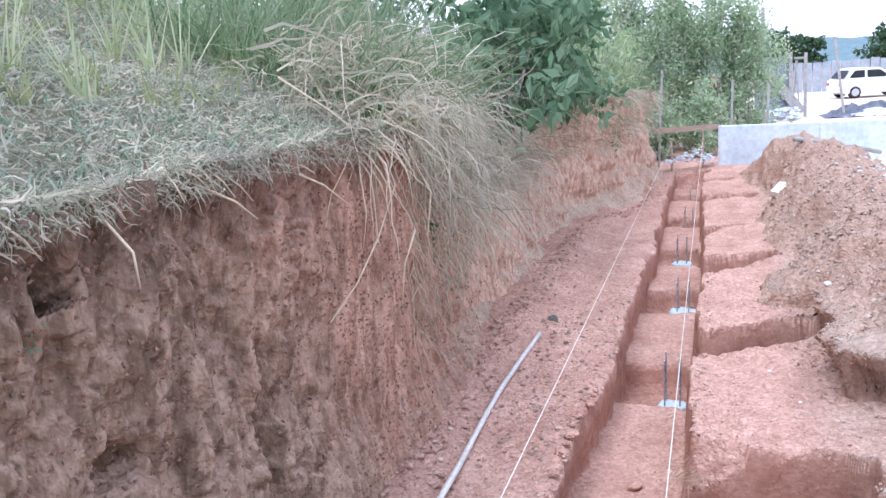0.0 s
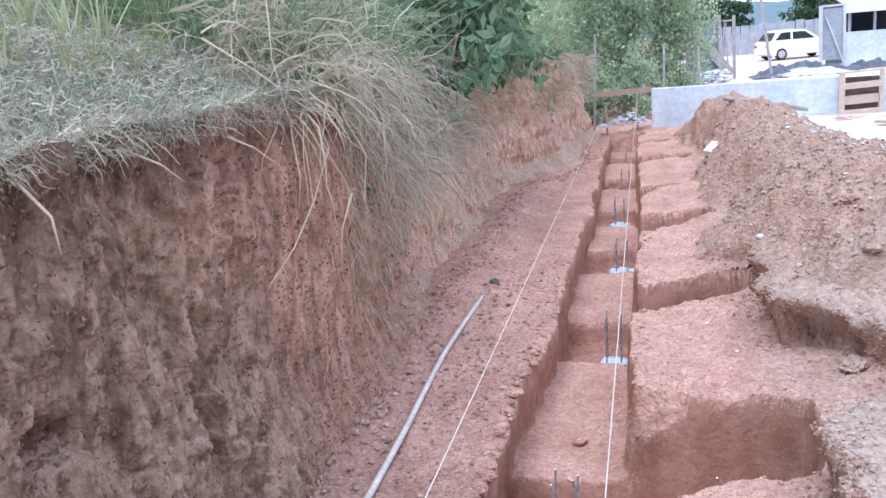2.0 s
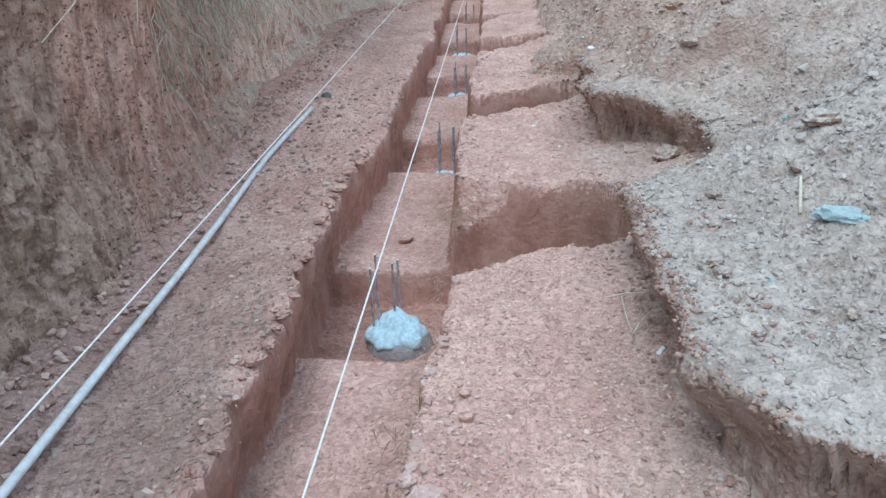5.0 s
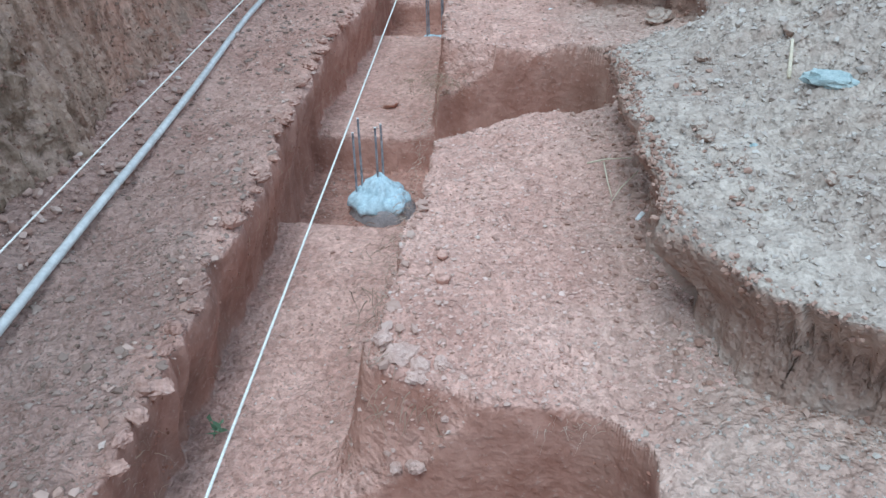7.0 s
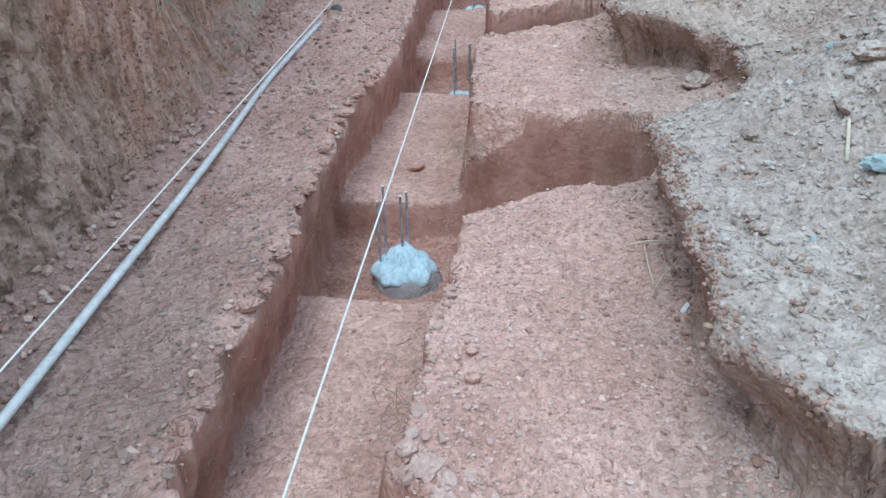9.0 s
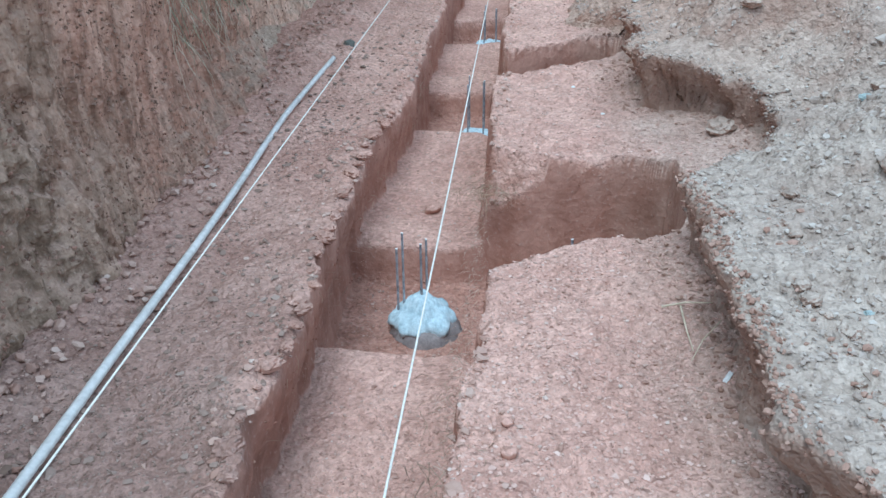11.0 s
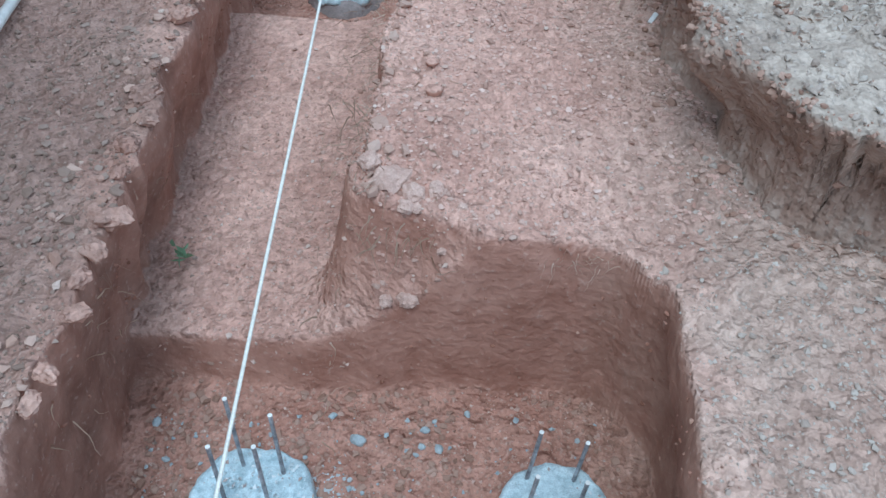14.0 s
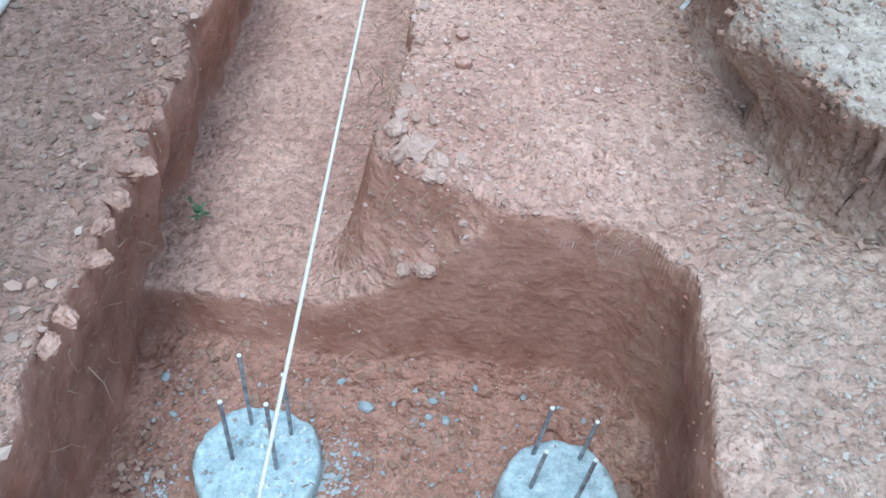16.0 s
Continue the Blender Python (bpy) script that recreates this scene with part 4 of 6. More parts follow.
for x, y, s in [(0.35, 1.56, 0.035), (0.44, 1.55, 0.028), (-0.06, 1.63, 0.024)]:
    lump("soil_clod", (x, y, float(surface(x, y)) + s * 0.3), s, SOIL, "flat flake of red soil in the pit", "soil clod", (1.2, 0.9, 0.45), int(x * 70) + 40)
STRAW = plain("pale_straw", (0.52, 0.43, 0.30), (0.66, 0.57, 0.42), 20, 0.8)


def stalk(name, pts, r, mat, label, category):
    bm = bmesh.new()
    tube(bm, pts, [r * (1 - 0.5 * i / (len(pts) - 1)) for i in range(len(pts))], 6)
    return tagged(part(name, bm, mat, smooth=True), label, category)


g = on_ground(0.6, 3.0)
stalk("straw", [(0.52, 3.10, g + 0.03), (0.60, 3.11, g + 0.045), (0.69, 3.09, g + 0.06)], 0.0045, STRAW, "dry straw sticking out of the heap's foot", "straw")
stalk("straw", [(0.585, 3.10, g + 0.035), (0.590, 2.98, g + 0.015), (0.595, 2.86, g + 0.012)], 0.004, STRAW, "dry straw lying on trampled soil", "straw")
stalk("straw", [(0.70, 2.98, g + 0.06), (0.63, 2.90, g + 0.03), (0.58, 2.80, g + 0.012)], 0.003, STRAW, "dry root bent down over the soil", "straw")
stalk("wood_stick", [(1.18, 2.98, on_ground(1.18, 2.98) + 0.02), (1.22, 3.14, on_ground(1.22, 3.14) + 0.03), (1.25, 3.3, on_ground(1.25, 3.3) + 0.02)], 0.008, STRAW, "pale stick lying on the heap", "stick")

# ---- concrete piles with starter bars ----
BASE = plain("earth_stained_concrete", (0.20, 0.17, 0.16), (0.34, 0.29, 0.27), 22, 0.9, bump=0.6)


def pile(x, y, floor, r, h, bars, top, lean=(0, 0), mound=0.0, seed=0, label=""):
    """A cast pile head; bars: offsets of the four steel bars; top: their height."""
    thing = empty("pile_head", (x, y, floor), label=label, category="pile head", group="pile heads")
    if mound:
        prof = [(0.80, 0.03), (0.92, 0.045), (1.04, 0.05), (1.08, 0.068), (1.02, 0.088), (0.88, 0.106), (0.74, 0.122), (0.60, 0.135), (0.42, 0.135 + mound * 0.55), (0.26, 0.135 + mound * 0.9), (0.12, 0.135 + mound), (0.0, 0.14 + mound)]
    else:
        prof = [(1.03, -0.02), (1.02, h * 0.4), (1.0, h * 0.82), (0.96, h * 0.95), (0.90, h * 1.0), (0.8, h * 1.02), (0.7, h * 1.03), (0.6, h * 1.04), (0.5, h * 1.04), (0.4, h * 1.05), (0.3, h * 1.05), (0.2, h * 1.05), (0.1, h * 1.05), (0.0, h * 1.05)]
    bm = bmesh.new()
    n, rings = 64, []
    for pr, pz in prof[:-1]:
        ring = []
        for i in range(n):
            a = 2 * math.pi * i / n
            wob = 1 + 0.05 * noise.noise(Vector((math.cos(a) * 1.4 + seed, math.sin(a) * 1.4, 0))) + (0.17 if mound else 0.05) * noise.noise(Vector((math.cos(a) * 3, math.sin(a) * 3 + seed, pz * 9))) + (0.04 if mound else 0.03) * noise.noise(Vector((math.cos(a) * 8, math.sin(a) * 8 + seed, pz * 30)))
            q = Vector((pr * r * wob * math.cos(a), pr * r * wob * math.sin(a), pz))
            q.z += (0.024 if mound else 0.010) * noise.noise(q * 22 + Vector((seed, 0, 0))) + 0.006 * noise.noise(q * 60 + Vector((seed, 5, 0)))
            ring.append(bm.verts.new(q))
        rings.append(ring)
    for a, b in zip(rings, rings[1:]):
        for i in range(n):
            bm.faces.new((a[i], a[(i + 1) % n], b[(i + 1) % n], b[i]))
    tip = bm.verts.new((0, 0, prof[-1][1]))
    for i in range(n):
        bm.faces.new((rings[-1][i], rings[-1][(i + 1) % n], tip))
    part("concrete_cap", bm, CONCRETE, thing, smooth=True)
    if mound:
        bm = bmesh.new()
        tube(bm, [(0.01, -0.01, -0.02), (0.01, -0.01, 0.03), (0.01, -0.015, 0.06), (0.01, -0.015, 0.075)], [r * 1.3, r * 1.1, r * 1.0, r * 0.85], 40)
        for v in bm.verts:
            v.co += Vector((v.co.x, v.co.y, 0)) * 0.16 * noise.noise(v.co * 16) + Vector((0, 0, 0.012 * noise.noise(v.co * 30)))
        part("base", bm, BASE, thing, "dark earth-stained base of the mound", smooth=True)
    for i, (bx, bz) in enumerate(bars):
        bm = bmesh.new()
        rise = top - floor + [0.02, -0.015, 0.005, -0.02][i % 4]
        tube(bm, [(bx, bz, h * 0.6), (bx + lean[0] * 0.5, bz + lean[1] * 0.5, rise * 0.55), (bx + lean[0], bz + lean[1], rise)], 0.006, 8)
        bar = part("rebar", bm, STEEL, thing)
        bm = bmesh.new()
        tube(bm, [(bx + lean[0], bz + lean[1], rise - 0.001), (bx + lean[0], bz + lean[1], rise + 0.002)], 0.0062, 8)
        part("sawn_end", bm, WHITE, bar, "bright sawn end of the bar")
    return thing


B4 = [(-0.055, 0.055), (0.06, 0.05), (0.058, -0.045), (-0.06, -0.05)]
pile(-0.425, 1.395, -0.81, 0.166, 0.065, [(-0.035, 0.10), (0.075, 0.08), (0.055, -0.02), (-0.06, -0.01)], -0.475, (-0.01, 0.02), seed=1, label="round concrete pile head with four steel bars in a pit")
pile(0.362, 1.37, -0.81, 0.152, 0.105, [(-0.075, 0.09), (0.045, 0.085), (0.03, -0.035), (-0.085, -0.01)], -0.535, (0.025, 0.03), seed=2, label="rough round concrete pile head with leaning steel bars")
pile(-0.465, 4.02, -0.82, 0.155, 0.16, [(-0.10, 0.06), (0.015, 0.07), (0.00, -0.02), (-0.115, -0.03)], -0.345, (0, 0.02), 0.07, 3, "lumpy concrete mound with four steel bars in the trench")
pile(0.30, 3.93, -0.82, 0.14, 0.12, B4, -0.29, (0, 0), 0, 4, "concrete pile head with steel bars in a side pit")
pile(-0.39, 6.72, -0.82, 0.115, 0.06, B4, -0.36, (0.0, 0.02), 0, 5, "small concrete pile head with thin steel bars in the trench")
pile(-0.42, 9.22, -0.76, 0.15, 0.06, B4, -0.36, (0.0, 0.02), 0, 6, "small concrete pile head with thin steel bars in the trench")
for y in (11.2, 13.4, 15.5):
    pile(-0.52, y, -0.69, 0.13, 0.06, B4, -0.28, (0, 0.01), 0, int(y), "far concrete pile head with steel bars in the trench")
# cement spilt beside the first piles
SPILT = plain("spilt_cement", (0.40, 0.42, 0.43), (0.56, 0.60, 0.61), 30, 0.95, bump=0.6)
n = 900
a, rr = rng.uniform(0, 6.283, n), np.abs(rng.normal(0, 0.07, n))
cx = np.where(rng.random(n) < 0.5, -0.69, -0.24)
cy = np.where(cx < -0.5, 1.26, 1.40)
x, y = np.maximum(cx + rr * np.cos(a) * 0.6, -0.71), cy + rr * np.sin(a)
tagged(crumbs("cement_crumbs", np.stack([x, y, surface(x, y)], -1), sizes(n, 0.002, 0.011, 3), SPILT, 0.35, 0.2), "grey cement spilt on the pit floor", "cement spill", kind="stuff")

# ---- pipe, strings and their boards ----
bm = bmesh.new()
px = spaced((0.4, 0), (6.62, 0.12))
tube(bm, [(float(along(v, (0.4, -1.335), (2.0, -1.357), (2.8, -1.376), (3.6, -1.387), (4.2, -1.407), (4.9, -1.444), (5.35, -1.462), (5.8, -1.46), (6.62, -1.447))), v, -0.168) for v in px], 0.0175, 14)
tagged(part("pvc_pipe", bm, PVC, smooth=True), "thin grey plastic pipe lying on the soil", "pipe")
for x0, drift, z0, slope in ((-0.135, -0.0151, 0.617, -0.0061), (-0.6415, -0.0195, 0.6666, -0.0176)):
    bm = bmesh.new()
    tube(bm, [(x0 + drift * v, v, z0 + slope * v) for v in spaced((-0.8, 0), (16.9, 0.8))], 0.0021, 6)
    tagged(part("string_line", bm, STRING, smooth=True), "taut white string stretched over the trench", "string")
    for v in (-0.8, 16.9):
        gz = float(surface(x0 + drift * v, v)) - 0.1
        top = z0 + slope * v + 0.06
        bm = bmesh.new()
        box(bm, (0.035, 0.035, top - gz), (x0 + drift * v, v + (0.017 if v > 0 else -0.017), (top + gz) / 2), bevel=0.004)
        tagged(part("wooden_stake", bm, WOOD), "short wooden stake that holds a string line", "stake")


def beam(name, a, b, w, h, mat, parent=None, label="", category="", roll=0):
    """A sawn timber from a to b."""
    a, b = Vector(a), Vector(b)
    bm = bmesh.new()
    box(bm, (w, h, (b - a).length), bevel=min(w, h) * 0.12)
    ob = part(name, bm, mat, parent)
    ob.matrix_basis = Matrix.Translation((a + b) / 2) @ (b - a).to_track_quat("Z", "Y").to_matrix().to_4x4() @ pose(0, 0, 0, 0, 0, roll)
    return tagged(ob, label, category) if category else ob


beam("wooden_post", (-1.23, 17.05, -0.2), (-1.15, 17.05, 1.78), 0.04, 0.04, GREYWOOD, label="weathered wooden post standing beside the wall", category="post")
beam("batter_board", (-1.3, 17.0, 0.62), (-0.1, 17.0, 0.665), 0.025, 0.10, WOOD, label="horizontal wooden batter board nailed to a post", category="board")

# ---- low wall, rack, pole and rubble ----
low = empty("low_wall", label="low rendered block wall painted pale blue", category="wall", kind="structure")
bm = bmesh.new()
box(bm, (3.40, 0.15, 1.0), (1.58, 17.0, 0.18), bevel=0.012)
part("wall_panel", bm, WALLPAINT, low)
bm = bmesh.new()
box(bm, (9.0, 0.15, 1.03), (8.42, 17.0, 0.21), bevel=0.012)
part("wall_panel", bm, WALLPAINT, low)
for x in (0.02, 1.75):
    bm = bmesh.new()
    box(bm, (0.22, 0.03, 1.0), (x, 16.915, 0.17), bevel=0.006)
    part("pilaster", bm, WALLPAINT, low)
rack = empty("timber_rack", (3.55, 16.85, 0), label="rough timber frame with cross rails in the wall's gap", category="timber frame")
for name, a, b, w, h in [("post", (-0.33, 0, -0.2), (-0.33, 0, 0.72), 0.10, 0.06), ("post", (0.33, 0, -0.2), (0.33, 0, 0.76), 0.06, 0.06), ("rail", (-0.33, -0.02, 0.50), (0.33, -0.02, 0.53), 0.03, 0.11),
                         ("rail", (-0.33, -0.02, 0.02), (0.33, -0.02, 0.05), 0.03, 0.10), ("rail", (-0.33, 0.05, 0.24), (0.33, 0.05, 0.27), 0.03, 0.16), ("rail", (-0.36, 0.02, 0.74), (0.36, 0.02, 0.77), 0.12, 0.03)]:
    beam(name, a, b, w, h, PALEWOOD, rack)
# dark panel added for the shade in the gap behind the rails
bm = bmesh.new()
box(bm, (0.62, 0.03, 0.9), (0, 0.12, 0.2))
part("gap_shade", bm, plain("rack_gap_shade", (0.10, 0.075, 0.06), (0.16, 0.12, 0.10), 9), rack)
bm = bmesh.new()
tube(bm, [(0.97, 13.5, 0.72), (1.66, 14.1, 0.55), (2.30, 14.7, 0.36)], 0.035, 10)
tagged(part("timber_pole", bm, GREYWOOD, smooth=True), "round timber pole lying across the heap", "pole")
RUBBLE = plain("white_blue_rubble", (0.45, 0.50, 0.54), (0.72, 0.75, 0.77), 18, 0.85, bump=0.5)
n = 320
x, y = rng.uniform(-1.1, -0.2, n), rng.uniform(16.7, 17.4, n)
z = 0.02 + 0.22 * np.exp(-((x + 0.55) / 0.3) ** 2) * rng.random(n)
tagged(crumbs("rubble", np.stack([x, y, z], -1), sizes(n, 0.012, 0.05, 1.8), RUBBLE, 0.4), "pale rubble piled by the wall's end", "rubble", kind="stuff")
n = 700
y = rng.uniform(8.0, 15.2, n)
x = heap_foot(y) + along(y, (4, 1.2), (7, 1.05), (12, 1.0), (15.5, 1.0)) + rng.normal(0.42, 0.22, n)
tagged(crumbs("heap_rubble", np.stack([x, y, heap_surface(x, y)[0]], -1), sizes(n, 0.006, 0.032, 2.6), RUBBLE), "pale rubble along the heap's back", "rubble", kind="stuff")

# pale sandy yard, one sheet behind the heap
SAND = plain("pale_sandy_yard", (0.55, 0.46, 0.38), (0.72, 0.64, 0.55), 1.2, 0.95, bump=0.3)
yx, yy = spaced((2.2, 0), (12, 0.5)), spaced((6.5, 0), (16.9, 0.4))
AX, AY = np.meshgrid(yx, yy, indexing="ij")
sheet = mesh_np("yard", np.stack([AX, AY, 0.03 + 0.03 * fbm(AX, AY, 0, 3, 5)], -1).reshape(-1, 3), sheet_faces(len(yx), len(yy)), SAND)
tagged(sheet, "pale sandy yard behind the soil heap", "yard", kind="structure")
yx, yy = spaced((1.0, 0), (26, 1.0)), spaced((17.2, 0), (58, 1.0))
AX, AY = np.meshgrid(yx, yy, indexing="ij")
sheet = mesh_np("yard", np.stack([AX, AY, level(AX, AY) + 0.06], -1).reshape(-1, 3), sheet_faces(len(yx), len(yy)), SAND)
tagged(sheet, "pale sandy yard behind the low wall", "yard", kind="structure")
for x, y, l, a in [(4.4, 12.2, 2.4, 70), (5.0, 13.1, 2.6, 78), (3.9, 14.3, 1.6, 40), (5.6, 11.4, 2.2, 82), (4.6, 15.2, 1.8, 75)]:
    bm = bmesh.new()
    box(bm, (0.14, l, 0.03), bevel=0.004)
    ob = part("plank", bm, WOOD)
    ob.matrix_basis = pose(x, y, 0.085, 0, 0, a)
    tagged(ob, "pale plank lying on the sandy yard", "plank", "planks in the yard")

# ---- beyond the wall: gate, tarpaulins, shed, car, fence ----
SHEETMETAL = plain("grey_sheet_metal", (0.30, 0.34, 0.38), (0.42, 0.46, 0.50), 2.0, 0.6, 0.2)
gate = empty("board_gate", (0, 28, 0), label="grey board gate with a diagonal brace and posts", category="gate")
zz = float(level(2, 28)) + 0.05
bm = bmesh.new()
box(bm, (1.0, 0.04, 1.75), (1.35, 0.1, zz + 0.95), bevel=0.01)
part("panel", bm, plain("dull_board", (0.17, 0.20, 0.24), (0.27, 0.31, 0.35), 2.0, 0.8), gate)
for a, b, w in [((1.86, 0, zz), (1.86, 0, 1.95), 0.08), ((2.29, 0, zz), (2.27, 0, 1.9), 0.09), ((1.95, 0, 1.75), (2.3, 0, 1.75), 0.06), ((1.95, 0.05, 0.6), (2.05, 0.05, 1.7), 0.05), ((2.12, 0, 0.3), (2.0, 0, 1.7), 0.04)]:
    beam("post", a, b, w, w, GREYWOOD, gate)
beam("brace", (1.2, -0.05, 1.4), (2.2, -0.05, zz + 0.15), 0.05, 0.28, GREYWOOD, gate)
n = 160
x, y = rng.uniform(0.9, 2.0, n), rng.uniform(26, 27.6, n)
tagged(crumbs("timber_rubble", np.stack([x, y, level(x, y) + 0.05 + 0.3 * rng.random(n)], -1), sizes(n, 0.03, 0.16, 1.5), RUBBLE, 0.4), "pale debris heaped before the gate", "rubble", kind="stuff")
beam("leaning_pole", (3.26, 27, 0.0), (2.93, 27, 2.3), 0.07, 0.07, GREYWOOD, label="thin grey pole leaning in the yard", category="pole")
TARP = plain("dark_tarpaulin", (0.05, 0.06, 0.08), (0.16, 0.18, 0.22), 3.0, 0.5, bump=0.3)
PALETARP = plain("pale_tarpaulin", (0.42, 0.45, 0.48), (0.60, 0.63, 0.66), 3.0, 0.6, bump=0.3)


def tarp(x, y, w, l, h, mat, label, seed):
    u, v = np.meshgrid(np.linspace(-1, 1, 34), np.linspace(-1, 1, 22), indexing="ij")
    z = h * np.clip(1 - u * u, 0, 1) * np.clip(1 - v * v, 0, 1) ** 0.6 * (0.75 + 0.45 * fbm(u * 3, v * 3, 0, 3, seed)) + 0.03 * fbm(u * 9, v * 7, 0, 3, seed + 3)
    AX, AY = x + u * w / 2, y + v * l / 2 + 0.2 * u
    ob = mesh_np("tarpaulin", np.stack([AX, AY, level(AX, AY) + 0.06 + np.maximum(z, 0)], -1).reshape(-1, 3), sheet_faces(34, 22), mat)
    return tagged(ob, label, "tarpaulin")


tarp(3.5, 27.6, 1.6, 1.6, 0.30, TARP, "dark crumpled tarpaulin over a low pile", 3)
tarp(4.6, 28.6, 2.6, 1.5, 0.34, TARP, "dark crumpled tarpaulin over a low pile", 8)
tarp(4.4, 27.2, 2.4, 0.8, 0.22, PALETARP, "pale crumpled tarpaulin lying in the yard", 13)
tarp(6.4, 29.4, 1.5, 0.8, 0.28, TARP, "dark tarpaulin bundle beside the shed", 18)

shed = empty("shed", (0, 31, 0), label="low pale blue shed with dark openings and white roof", category="shed")
zb = float(level(8, 31))
bm = bmesh.new()
box(bm, (9, 0.15, 1.05 - zb), (10.5, 0, (1.05 + zb) / 2), bevel=0.01)
part("front_wall", bm, WALLPAINT, shed)
# inner walls near black: the shed's inside shade is put into their colour
bm = bmesh.new()
box(bm, (9, 0.15, 2.4), (10.5, 3.4, 0.7))
box(bm, (0.15, 3.3, 2.4), (6.08, 1.72, 0.7))
box(bm, (0.15, 3.3, 2.4), (14.92, 1.72, 0.7))
part("inner_wall", bm, plain("interior_shade", (0.05, 0.06, 0.08), (0.08, 0.09, 0.11), 2), shed)
for x in (6.1, 6.85, 7.68, 8.66, 9.6, 10.6):
    beam("mullion", (x, 0, 1.05), (x, 0, 1.66), 0.08, 0.08, SHEETMETAL, shed)
ROOF = plain("white_roof", (0.70, 0.72, 0.73), (0.80, 0.82, 0.83), 3, 0.6)
bm = bmesh.new()
box(bm, (9.6, 0.06, 0.30), (10.7, -0.25, 1.80), bevel=0.01)
part("fascia", bm, ROOF, shed)
bm = bmesh.new()
box(bm, (9.6, 4.4, 0.06), (10.7, 1.9, 2.22), (8, 0, 0), bevel=0.01)
part("roof", bm, ROOF, shed)

gate2 = empty("mesh_gate", (0, 30, 0), label="open framed gate with a diagonal bar beside the shed", category="gate")
zg = float(level(5.4, 30)) + 0.05
for a, b, w in [((5.08, 0, zg), (5.05, 0, 1.95), 0.10), ((5.78, 0, zg), (5.74, 0, 1.98), 0.08), ((5.05, 0, 1.92), (5.75, 0, 1.94), 0.06), ((5.08, 0, zg + 0.15), (5.78, 0, zg + 0.15), 0.05), ((5.2, -0.04, 1.6), (5.75, -0.04, zg + 0.2), 0.05)]:
    beam("bar", a, b, w, w, plain("pale_grey_paint", (0.5, 0.53, 0.55), (0.62, 0.65, 0.67), 4, 0.5), gate2)
bm = bmesh.new()
box(bm, (0.62, 0.02, 1.6), (5.42, 0.03, 1.05))
part("panel", bm, SHEETMETAL, gate2)

fence = empty("board_fence", (0, 54, 0), label="grey board fence behind the parked car", category="fence")
FB = bmesh.new()
box(FB, (0.46, 0.04, 1.75), bevel=0.008)
first = part("board", FB, SHEETMETAL, fence)
zf = float(level(8, 54))
first.matrix_basis = pose(2.0, 0, zf + 0.9)
for i in range(1, 30):
    ob = new("board", first.data)
    ob.parent = fence
    ob.matrix_basis = pose(2.0 + 0.5 * i, 0.03 * (i % 2), zf + 0.9 + random.uniform(-0.06, 0.06), 0, random.uniform(-0.6, 0.6), 0)

CARPAINT = plain("white_car_paint", (0.76, 0.77, 0.78), (0.82, 0.83, 0.84), 1.0, 0.3, bump=0.0)
GLASS = plain("dark_car_glass", (0.03, 0.035, 0.04), (0.05, 0.055, 0.06), 2, 0.12, bump=0.0)
TYRE = plain("black_rubber", (0.02, 0.02, 0.02), (0.04, 0.04, 0.04), 20, 0.8)
HUB = plain("silver_rim", (0.45, 0.46, 0.47), (0.6, 0.61, 0.62), 10, 0.4, 0.6)


